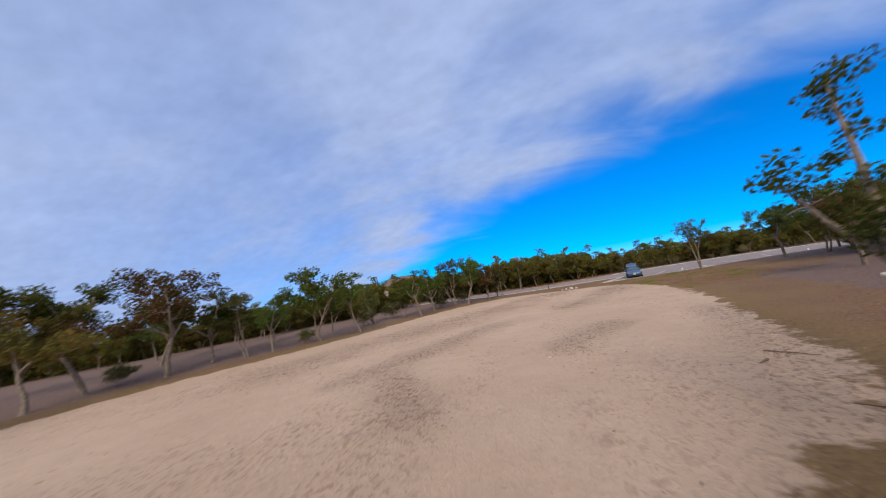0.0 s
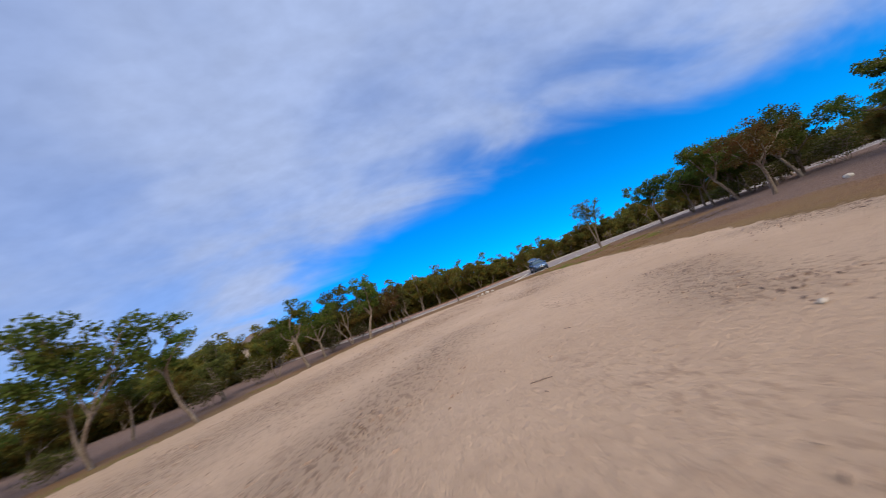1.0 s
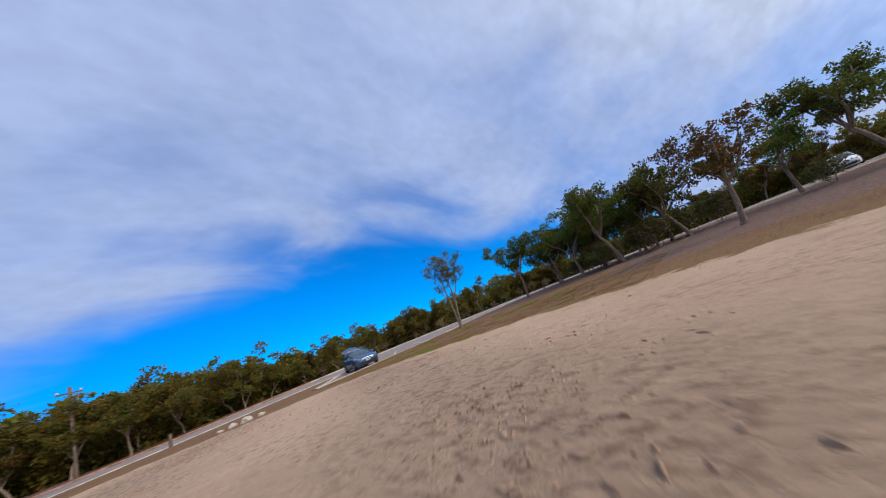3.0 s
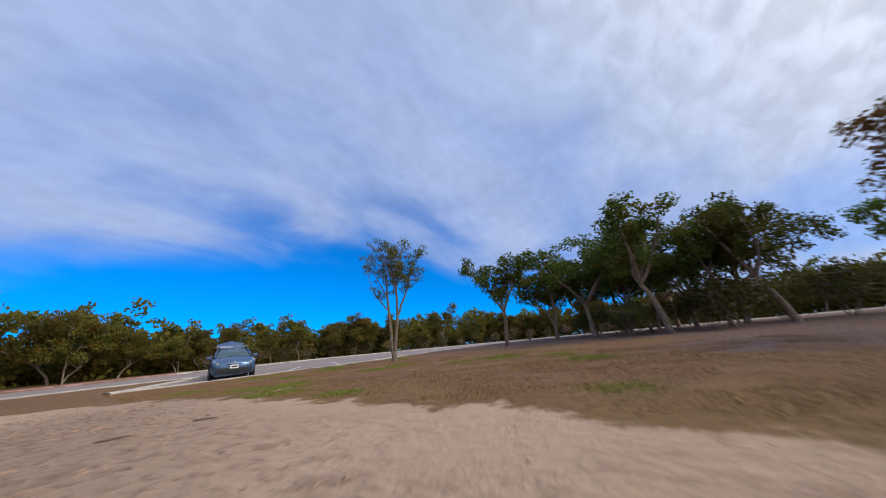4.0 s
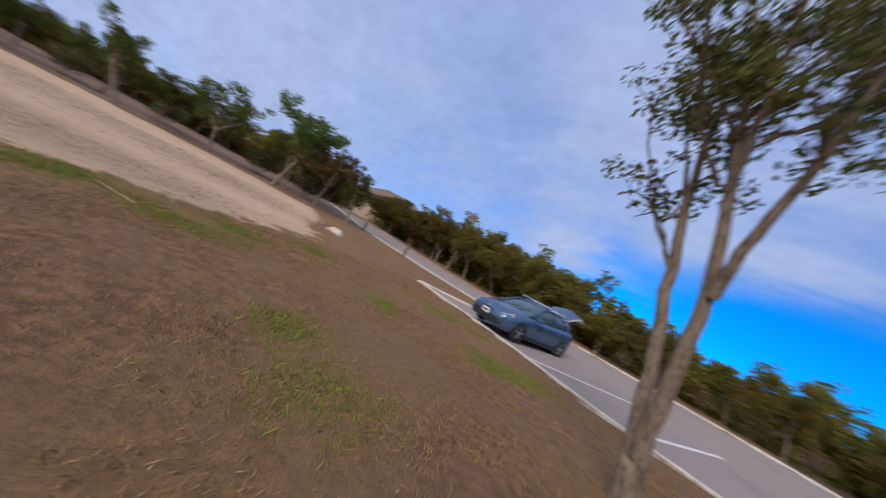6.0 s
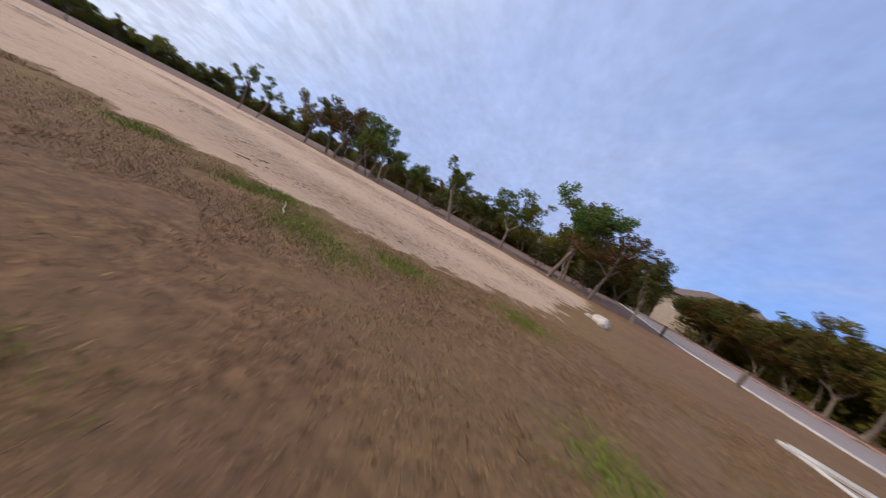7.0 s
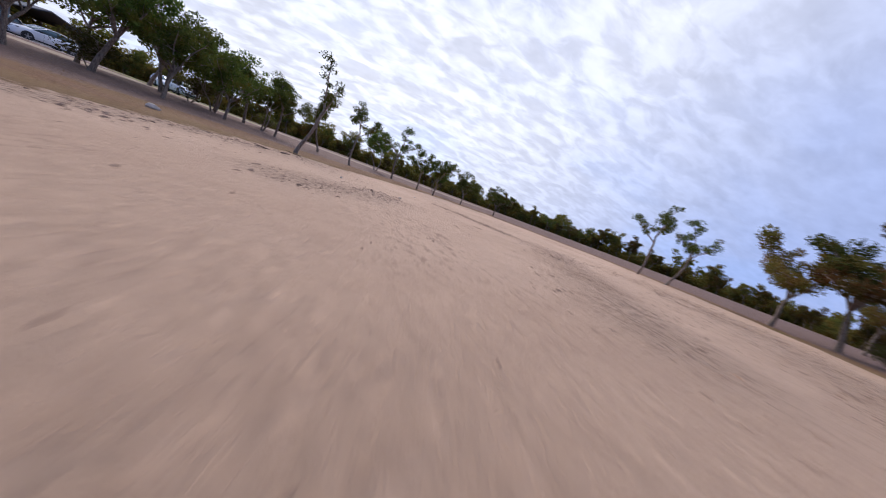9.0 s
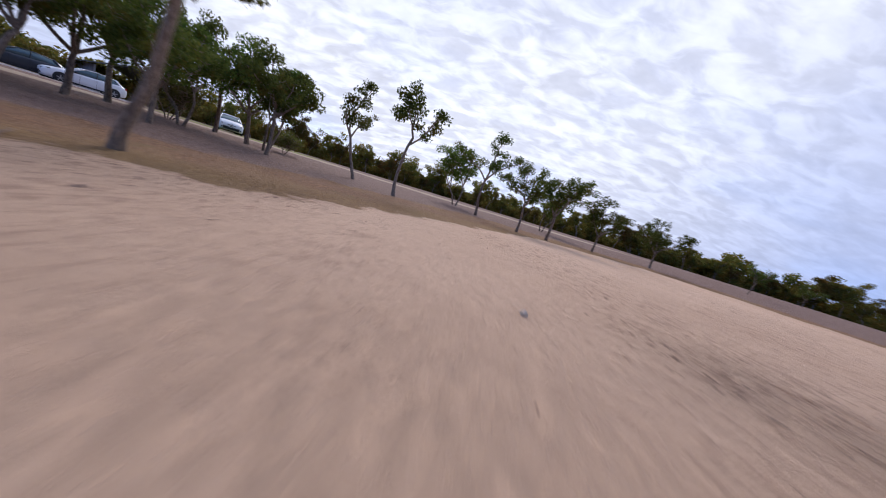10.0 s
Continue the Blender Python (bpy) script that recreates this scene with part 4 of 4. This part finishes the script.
            h = disc(0.05, 0.03, 12, 0.008)
            bmesh.ops.translate(h, vec=(0, s * 0.11, 0), verts=h.verts)
            part("hub", h, M_RIM, wheel)
    part("grille", box((0.10, 1.16, 0.25), (2.155, 0, 0.385), 0.06), M_TRIM, ob, "black lower grille")
    part("upper_grille", box((0.05, 0.56, 0.05), (2.185, 0, 0.62), 0.02), M_TRIM, ob, "black slot grille")
    plate = part("number_plate", box((0.015, 0.32, 0.16), (2.225, 0, 0.52), 0.004), M_PLATE, ob, "white plate with a plain bar")
    part("plate_bar", box((0.006, 0.22, 0.06), (2.234, 0, 0.52)), M_TRIM, plate)
    part("emblem", disc(0.055, 0.012, 16, 0.003), M_METAL, ob, "plain metal disc").matrix_basis = pose(2.17, 0, 0.70, 0, 0, 90)
    for k in (-0.22, 0.16):
        rods("wiper", [[(0.99, k, 1.015), (0.80, k + 0.30, 1.115)]], 0.008, M_TRIM, ob)
    if open_hatch:
        turn = Matrix.Translation((-1.5, 0, 1.40)) @ Matrix.Rotation(radians(30), 4, "Y")
        frame_bm = loft([[(x, 0, -0.05), (x, w, -0.06 - d), (x, w, 0.0 - d), (x, 0, 0.02)] for x, w, d in
                         ((0.0, 0.52, 0.0), (-0.35, 0.58, 0.02), (-0.75, 0.64, 0.06), (-0.95, 0.62, 0.30))])
        bmesh.ops.transform(frame_bm, matrix=turn, verts=frame_bm.verts)
        hatch = part("tailgate", frame_bm, M_LINER, ob, "raised tailgate with a light grey inside", True)
        pane = loft([[(x, 0, -0.072), (x, w, -0.085), (x, w, -0.078), (x, 0, -0.065)] for x, w in ((-0.10, 0.42), (-0.50, 0.50))])
        bmesh.ops.transform(pane, matrix=turn, verts=pane.verts)
        part("rear_window", pane, M_GLASS, hatch, "dark rear window")
        skin = loft([[(x, 0, 0.022), (x, w, 0.004 - d), (x, w, 0.010 - d), (x, 0, 0.034)] for x, w, d in
                     ((0.0, 0.52, 0.0), (-0.35, 0.58, 0.02), (-0.75, 0.64, 0.06), (-0.95, 0.62, 0.30))])
        bmesh.ops.transform(skin, matrix=turn, verts=skin.verts)
        part("outer_skin", skin, paint, hatch)
        for s in (1, -1):
            rods("gas_strut", [[(-1.72, s * 0.60, 1.10), (-2.0, s * 0.58, 1.44)]], 0.012, M_TRIM, ob)
        # a black panel stands in for the shade inside the boot
        part("boot_opening", box((0.04, 1.04, 0.52), (-1.98, 0, 1.10), 0.02, Matrix.Rotation(radians(28), 4, "Y")), M_TRIM, ob, "dark panel for the shade inside the open boot")
    if rack:
        for x, z in ((0.0, 1.50), (-1.0, 1.50)):
            rods("roof_bar", [[(x, -0.66, z), (x, 0.66, z)]], 0.022, M_METAL, ob, "metal roof bar")
            for s in (1, -1):
                part("bar_foot", box((0.07, 0.05, 0.10), (x, s * 0.56, z - 0.05), 0.012), M_TRIM, ob)
        for y in (-0.42, 0.1, 0.44):
            rods("carrier_rail", [[(0.35, y, 1.54), (-1.25, y, 1.54)]], 0.02, M_METAL, ob, "metal carrier rail")
    ob.matrix_world = at
    return tagged(ob, label, "car")


def stand(x, y, turn, lift=-0.06):
    return pose(x, y, height_at(x, y) + lift, 0, 0, turn)


car(M_CAR_BLUE, stand(14.6, 52.0, 255), "blue-grey hatchback with raised tailgate and roof rack on asphalt", True, True)
car(M_CAR_WHITE, stand(45.2, 19.4, 172), "white parked car beyond the trees on the road")
car(M_CAR_DARK, stand(44.6, 14.6, 165), "dark parked car beyond the trees on the road")
car(M_CAR_WHITE, stand(24.0, -19.0, 125, 0.0), "white parked car on dry grass beyond the track")
car(M_CAR_WHITE, stand(34.4, -3.2, 80, -0.06), "white parked car on the road behind oaks")
car(M_CAR_DARK, stand(30.0, -7.4, 60, -0.06), "dark parked car on the road behind oaks")
car(M_CAR_WHITE, stand(28.0, -9.6, 62, -0.06), "white parked car on the road beyond the track")
car(M_CAR_WHITE, stand(19.6, -13.2, 130, 0.0), "white parked car on dry grass beside the oaks")


# ---- house, pole, posts ----
M_WALL = plain("beige_render", (0.42, 0.33, 0.25), 0.9, 0, 0.1, 2.0)
M_ROOF = plain("brown_shingles", (0.17, 0.12, 0.10), 0.9, 0, 0.25, 5.0, 0.02)
M_WOOD = plain("weathered_wood", (0.16, 0.12, 0.09), 0.9, 0, 0.3, 8.0, 0.01)
M_GREY = plain("galvanised_steel", (0.30, 0.31, 0.33), 0.5, 0.6, 0.15, 6.0)


def house(x, y, turn):
    ob = new("house")
    part("wall", box((12, 8, 5.0), (0, 0, 2.5)), M_WALL, ob)
    bm = bmesh.new()
    for sx in (-6.6, 6.6):
        for p in ((sx, -4.7, 4.9), (sx, 4.7, 4.9), (sx * 0.45, 0, 7.2)):
            bm.verts.new(p)
    bm.verts.ensure_lookup_table()
    v = bm.verts
    for f in ((0, 1, 2), (3, 5, 4), (0, 2, 5, 3), (1, 4, 5, 2), (0, 3, 4, 1)):
        bm.faces.new([v[i] for i in f])
    bmesh.ops.recalc_face_normals(bm, faces=bm.faces)
    part("roof", bm, M_ROOF, ob, "brown shingle hip roof")
    for k in (-3.5, 0.0, 3.5):
        w = part("window", box((1.2, 0.08, 1.3), (k, -4.02, 3.4), 0.02), M_PLATE, ob, "white framed window")
        part("pane", box((1.0, 0.06, 1.1), (k, -4.06, 3.4)), M_GLASS, w)
    ob.matrix_world = pose(x, y, height_at(x, y), 0, 0, turn)
    tagged(ob, "beige house with a brown hip roof behind woods", "house")


house(-29.5, 80.0, 32)


def pavilion(x, y, turn):
    """A low open shelter: dark grey gabled roof on posts, with a closed back."""
    ob = new("pavilion")
    part("back_wall", box((9.0, 0.15, 2.4), (0, 2.4, 1.2), 0.01), M_GREY_WALL, ob)
    for sx in (-4.3, -1.45, 1.45, 4.3):
        part("post", box((0.16, 0.16, 2.4), (sx, -2.3, 1.2), 0.015), M_WOOD, ob)
    for side in (1, -1):
        slope = Matrix.Rotation(radians(-side * 17), 4, "X")
        part("roof_slope", box((10.2, 3.3, 0.10), (0, side * 1.52, 2.86), 0.01, slope), M_GREY_ROOF, ob, "dark grey sheet roof")
    part("ridge", box((10.2, 0.24, 0.08), (0, 0, 3.34), 0.02), M_GREY_ROOF, ob)
    part("beam", box((9.2, 0.14, 0.22), (0, -2.3, 2.38), 0.01), M_WOOD, ob)
    ob.matrix_world = pose(x, y, height_at(x, y), 0, 0, turn)
    tagged(ob, "low open pavilion with a dark grey roof behind oaks", "pavilion")


M_GREY_WALL = plain("grey_boards", (0.22, 0.21, 0.21), 0.85, 0, 0.2, 3.0)
M_GREY_ROOF = plain("dark_grey_sheet", (0.10, 0.105, 0.115), 0.6, 0.1, 0.2, 2.0)
pavilion(37.6, -20.8, -32)


def utility_pole(x, y):
    ob = new("utility_pole")
    rods("pole", [[(0, 0, -0.3), (0.02, 0, 3), (0.03, 0, 6.3)]], 0.11, M_WOOD, ob, sides=9)
    part("crossarm", box((1.5, 0.09, 0.11), (0, 0, 5.85), 0.01), M_WOOD, ob)
    for k in (-0.62, 0.0, 0.62):
        part("insulator", box((0.09, 0.09, 0.16), (k, 0, 5.985), 0.03), M_LINER, ob, "pale insulator")
    part("transformer", box((0.30, 0.34, 0.50), (0.24, -0.12, 5.3), 0.08), M_GREY, ob, "grey transformer can")
    rods("brace", [[(-0.5, 0, 5.82), (0, 0, 5.35)], [(0.5, 0, 5.82), (0, 0, 5.35)]], 0.025, M_GREY, ob)
    ob.matrix_world = pose(x, y, height_at(x, y), 0, 0, 25)
    tagged(ob, "wooden utility pole with a crossarm above the trees", "utility pole")


utility_pole(-0.4, 66.0)


def kerb_post(x, y):
    ob = new("post")
    part("shaft", box((0.14, 0.14, 0.75), (0, 0, 0.35), 0.02), M_WOOD, ob)
    part("cap", box((0.17, 0.17, 0.04), (0, 0, 0.745), 0.01), M_WOOD, ob)
    ob.matrix_world = pose(x, y, height_at(x, y) - 0.02, 0, 2, 20)
    tagged(ob, "short weathered wooden post beside the kerb", "post", "posts along the road")


for x, y in ((3.6, 55.6), (-4.5, 57.6), (29.5, 42.4), (32.2, 38.4)):
    kerb_post(x, y)


# ---- rocks, sticks, grass ----
M_STONE = plain("pale_limestone", (0.50, 0.43, 0.36), 0.9, 0, 0.2, 5.0, 0.02)
M_STICK = plain("dry_grey_wood", (0.36, 0.27, 0.20), 0.9, 0, 0.3, 20.0, 0.004)
M_STICK_DARK = plain("dark_bark", (0.15, 0.10, 0.074), 0.9, 0, 0.3, 20.0, 0.004)


def rock(rng, x, y, size, label="pale limestone rock on the ground"):
    bm = bmesh.new()
    bmesh.ops.create_icosphere(bm, subdivisions=2, radius=1)
    o = rng.uniform(0, 50, 3)
    for v in bm.verts:
        v.co *= 1 + 0.45 * noise.noise(v.co * 1.3 + Vector(o))
        v.co.z *= 0.6
    bmesh.ops.scale(bm, vec=(size, size * rng.uniform(0.6, 0.9), size), verts=bm.verts)
    ob = part("rock", bm, M_STONE, None, label)
    ob.matrix_world = pose(x, y, height_at(x, y) + size * 0.28, 0, 0, rng.uniform(0, 360))
    return tagged(ob, label, "rock", "rocks about the lot")


def stick(rng, a, b, radius, mat, label):
    a, b = Vector(a), Vector(b)
    n = 6
    pts = []
    side = Vector((-(b - a).y, (b - a).x)).normalized()
    for i in range(n + 1):
        u = i / n
        p = a.lerp(b, u) + side * float(rng.normal(0, 0.02)) * (b - a).length
        pts.append((p.x, p.y, height_at(p.x, p.y) + radius * (1.0 + 0.6 * u)))
    v, f = tube(pts, np.linspace(radius, radius * 0.5, n + 1), 6)
    m = len(pts) // 2
    tip = Vector(pts[m]) + (b - a).to_3d().normalized() * 0.18 * (b - a).length + side.to_3d() * 0.06 * (b - a).length + Vector((0, 0, 0.02))
    v2, f2 = tube([pts[m], tip], [radius * 0.4, radius * 0.15], 5)
    f = f + [tuple(i + len(v) for i in q) for q in f2]
    tagged(new("stick", data_from("stick", v + v2, f, mat, True)), label, "stick", "sticks on the ground")


def clods(rng):
    """Low ridges and lumps of damp sand kicked up by wheels and feet, thickest along the churned lanes. Their dark
    colour holds shade too.
    """
    n = 130000
    x, y = rng.uniform(-20, 11.5, n), rng.uniform(3, 51, n)
    torn = np.full(n, 0.012)
    for line, wide in CHURN:
        torn = np.maximum(torn, 0.55 * np.exp(-(line_distance(x, y, line) / wide) ** 2))
    patch = np.array([noise.noise((a * 0.5, b * 0.5, 7.0)) + 0.6 * noise.noise((a * 1.7, b * 1.7, 2.0)) for a, b in zip(x, y)])
    keep = (sand_distance(x, y) < -0.3) & (rng.random(n) < torn * np.clip(0.5 + 1.6 * patch, 0.03, 1.3))
    x, y = x[keep], y[keep]
    m = len(x)
    turn = radians(55) + rng.normal(0, 0.45, m)
    ln, wd, up = 0.02 + 0.075 * rng.random(m) ** 2.5, 0.009 + 0.022 * rng.random(m) ** 1.5, 0.006 + 0.022 * rng.random(m) ** 1.5
    z = height(x, y)
    u, v = np.stack([np.cos(turn), np.sin(turn)], -1), np.stack([-np.sin(turn), np.cos(turn)], -1)
    verts, faces = [], []
    base = np.stack([x, y], -1)
    ring = [base + u * ln[:, None], base + v * wd[:, None] + u * (ln * rng.uniform(-0.4, 0.4, m))[:, None], base - u * ln[:, None],
            base - v * wd[:, None] + u * (ln * rng.uniform(-0.4, 0.4, m))[:, None]]
    pts = [np.column_stack([r, z - 0.004]) for r in ring]
    crest = [np.column_stack([base + u * (ln * k)[:, None] + v * (wd * rng.uniform(-0.3, 0.3, m))[:, None], z + up * f]) for k, f in ((0.4, 0.8), (-0.4, 1.0))]
    verts = np.stack(pts + crest, 1).reshape(-1, 3)
    cell = [(0, 1, 4), (1, 5, 4), (1, 2, 5), (2, 3, 5), (3, 4, 5), (3, 0, 4)]
    faces = (np.arange(m)[:, None, None] * 6 + np.array(cell)[None]).reshape(-1, 3)
    tagged(new("sand_clods", data_from("sand_clods", verts, faces, M_DAMP_SHADED_SAND)), "low clods and ridges of damp churned sand, darkened for shade", "sand", kind="stuff")


# damp, and darkened further for the shade between the clods
M_DAMP_SHADED_SAND = plain("damp_shaded_sand", (0.31, 0.20, 0.138), 0.95, 0, 0.3, 1.3, 0.004)


def litter():
    rng = np.random.default_rng(21)
    for x, y, s in ((5.3, 49.0, 0.26), (5.9, 48.8, 0.30), (6.5, 48.6, 0.20), (4.8, 49.2, 0.16), (5.6, 48.5, 0.14), (16.1, 38.9, 0.035), (14.9, 40.0, 0.03), (17.6, 41.0, 0.03), (2.5, 16.0, 0.05),
                    (0.2, 16.2, 0.06), (-1.3, 12.0, 0.05), (9.0, 14.5, 0.2), (12.4, 18.6, 0.22), (15.8, 23.4, 0.2)):
        rock(rng, x, y, s)
    dark, pale = "dark dry stick lying on sand", "pale dry stick lying in grass"
    for a, b, r, m, t in (((12.5, 41.4), (11.8, 40.98), 0.015, M_STICK, pale), ((15.66, 40.11), (15.05, 40.15), 0.014, M_STICK, pale),
                          ((7.92, 34.7), (7.5, 34.4), 0.013, M_STICK_DARK, dark), ((6.8, 34.8), (6.3, 34.95), 0.011, M_STICK_DARK, dark),
                          ((7.54, 36.4), (7.2, 36.3), 0.012, M_STICK_DARK, dark), ((-1.1, 19.75), (-1.02, 19.6), 0.006, M_STICK_DARK, dark),
                          ((-2.9, 17.7), (-2.6, 17.6), 0.008, M_STICK_DARK, dark), ((9.8, 38.65), (10.0, 38.45), 0.015, M_STICK_DARK, dark),
                          ((8.87, 38.4), (9.16, 38.36), 0.014, M_STICK_DARK, dark), ((14.99, 40.2), (15.4, 40.1), 0.012, M_STICK, pale),
                          ((5.0, 13.85), (4.7, 13.6), 0.03, M_STICK_DARK, dark), ((4.6, 11.4), (5.4, 10.6), 0.02, M_STICK_DARK, dark),
                          ((16.6, 42.9), (16.3, 43.3), 0.01, M_STICK, pale), ((5.4, 14.6), (6.0, 13.8), 0.018, M_STICK_DARK, dark)):
        stick(rng, a, b, r, m, t)
    clods(rng)
    # twigs and bark crumbs strewn over the scuffed sand
    n = 9000
    x, y = rng.uniform(-20, 11, n), rng.uniform(2, 50, n)
    keep = (sand_distance(x, y) < -0.2) & (np.array([noise.noise((a * 0.22, b * 0.14, 3.0)) for a, b in zip(x, y)]) > 0.08)
    torn = np.zeros(len(x))
    for line, wide in CHURN:
        torn = np.maximum(torn, np.exp(-(line_distance(x, y, line) / wide) ** 2))
    keep = (sand_distance(x, y) < -0.2) & (keep & (rng.random(len(x)) < 0.3) | (rng.random(len(x)) < torn * 0.9))
    x, y = x[keep], y[keep]
    ang, ln = rng.uniform(0, math.pi, len(x)), 0.012 + 0.06 * rng.random(len(x)) ** 3
    w = ln * rng.uniform(0.08, 0.4, len(x))
    z = height(x, y)
    dx, dy = np.cos(ang) * ln, np.sin(ang) * ln
    sx, sy = -np.sin(ang) * w, np.cos(ang) * w
    q = np.stack([np.stack([x - dx, y - dy, z + 0.008], -1), np.stack([x + sx, y + sy, z + 0.018], -1), np.stack([x + dx, y + dy, z + 0.012], -1),
                  np.stack([x - sx, y - sy, z + 0.01], -1)], 1)
    tagged(new("sand_litter", quads_data("sand_litter", q, M_STICK_DARK)), "twigs and bark crumbs strewn over sand", "litter", kind="stuff")


litter()


def blade_material(name, a, b2):
    def build(nt, b):
        n = Nodes(nt)
        geo = n.add("ShaderNodeNewGeometry")
        n.link(n.mix(geo.outputs["Random Per Island"], a, b2), b.inputs["Base Color"])
    return material(name, build, 0.7)


M_STRAW = blade_material("straw_blades", (0.178, 0.100, 0.046), (0.37, 0.228, 0.106))
M_GREEN = blade_material("green_blades", (0.095, 0.145, 0.014), (0.25, 0.285, 0.032))


def grass():
    rng = np.random.default_rng(5)

    def blades(x, y, tall, wide):
        n = len(x)
        a = rng.uniform(0, 6.28, n)
        h = tall * rng.uniform(0.5, 1.3, n)
        w = wide * rng.uniform(0.7, 1.3, n)
        z = height(x, y) - 0.01
        lx, ly = rng.normal(0, 0.6, n) * h, rng.normal(0, 0.6, n) * h
        cx, cy = np.cos(a) * w, np.sin(a) * w
        return np.stack([np.stack([x - cx, y - cy, z], -1), np.stack([x + cx, y + cy, z], -1),
                         np.stack([x + cx * 0.5 + lx * 0.5, y + cy * 0.5 + ly * 0.5, z + h * 0.6], -1), np.stack([x + lx, y + ly, z + h], -1)], 1)

    # dry grass round the lot, thickest where the eye passes low over it
    x, y = np.concatenate([rng.uniform(10, 20, 190000), rng.uniform(-2, 22, 26000), rng.uniform(-34, -9, 30000)]), \
        np.concatenate([rng.uniform(31, 50, 190000), rng.uniform(-2, 32, 26000), rng.uniform(8, 52, 30000)])
    d = sand_distance(x, y)
    clump = np.array([noise.noise((p * 1.1, q * 1.1, 0.0)) for p, q in zip(x, y)])
    keep = (d > 0.15 + 0.8 * clump) & (d < 10) & (clump > -0.28 + 0.03 * d)
    keep &= ~inside(x, y, ROAD_NEAR + ROAD_FAR[::-1])
    tagged(new("dry_grass", quads_data("dry_grass", blades(x[keep], y[keep], 0.045, 0.0038), M_STRAW)), "short dry straw-coloured grass", "grass", kind="stuff")
    # green patches
    gx, gy = [], []
    spots = [(12.0, 40.4, 0.32), (11.5, 40.8, 0.4), (12.6, 41.8, 0.42), (12.0, 41.5, 0.35), (12.8, 42.3, 0.4), (15.9, 42.5, 0.4), (17.0, 42.3, 0.45), (14.3, 45.2, 0.4),
             (16.6, 46.3, 0.5), (17.2, 46.9, 0.4), (17.3, 39.6, 0.4), (18.4, 38.7, 0.6), (16.9, 35.4, 0.5), (20.0, 45.6, 0.5), (18.2, 36.6, 0.4), (12.0, 38.6, 0.35),
             (14.0, 47.6, 0.5), (11.9, 43.0, 0.4), (13.1, 42.6, 0.3), (12.7, 34.0, 0.4), (15.2, 48.0, 0.3), (11.3, 45.1, 0.4)]
    for px, py, r in spots:
        n = int(9000 * r * r)
        u = rng.normal(0, r * 0.6, (n, 2)) + 0.16 * np.sin(rng.integers(0, 9, (n, 1)) * 2.1 + np.array([[0.0, 1.6]]))
        gx.append(px + u[:, 0]), gy.append(py + u[:, 1])
    for px, py in zip(rng.uniform(-24, -9, 60), rng.uniform(14, 48, 60)):
        if 0.2 < float(sand_distance(np.array([px]), np.array([py]))[0]) < 2.2:
            u = rng.normal(0, 0.6, (500, 2))
            gx.append(px + u[:, 0]), gy.append(py + u[:, 1])
    gx, gy = np.concatenate(gx), np.concatenate(gy)
    keep = sand_distance(gx, gy) > 0.0
    tagged(new("green_grass", quads_data("green_grass", blades(gx[keep], gy[keep], 0.05, 0.004), M_GREEN)), "patches of fresh green grass among straw", "grass",
           kind="stuff")


grass()
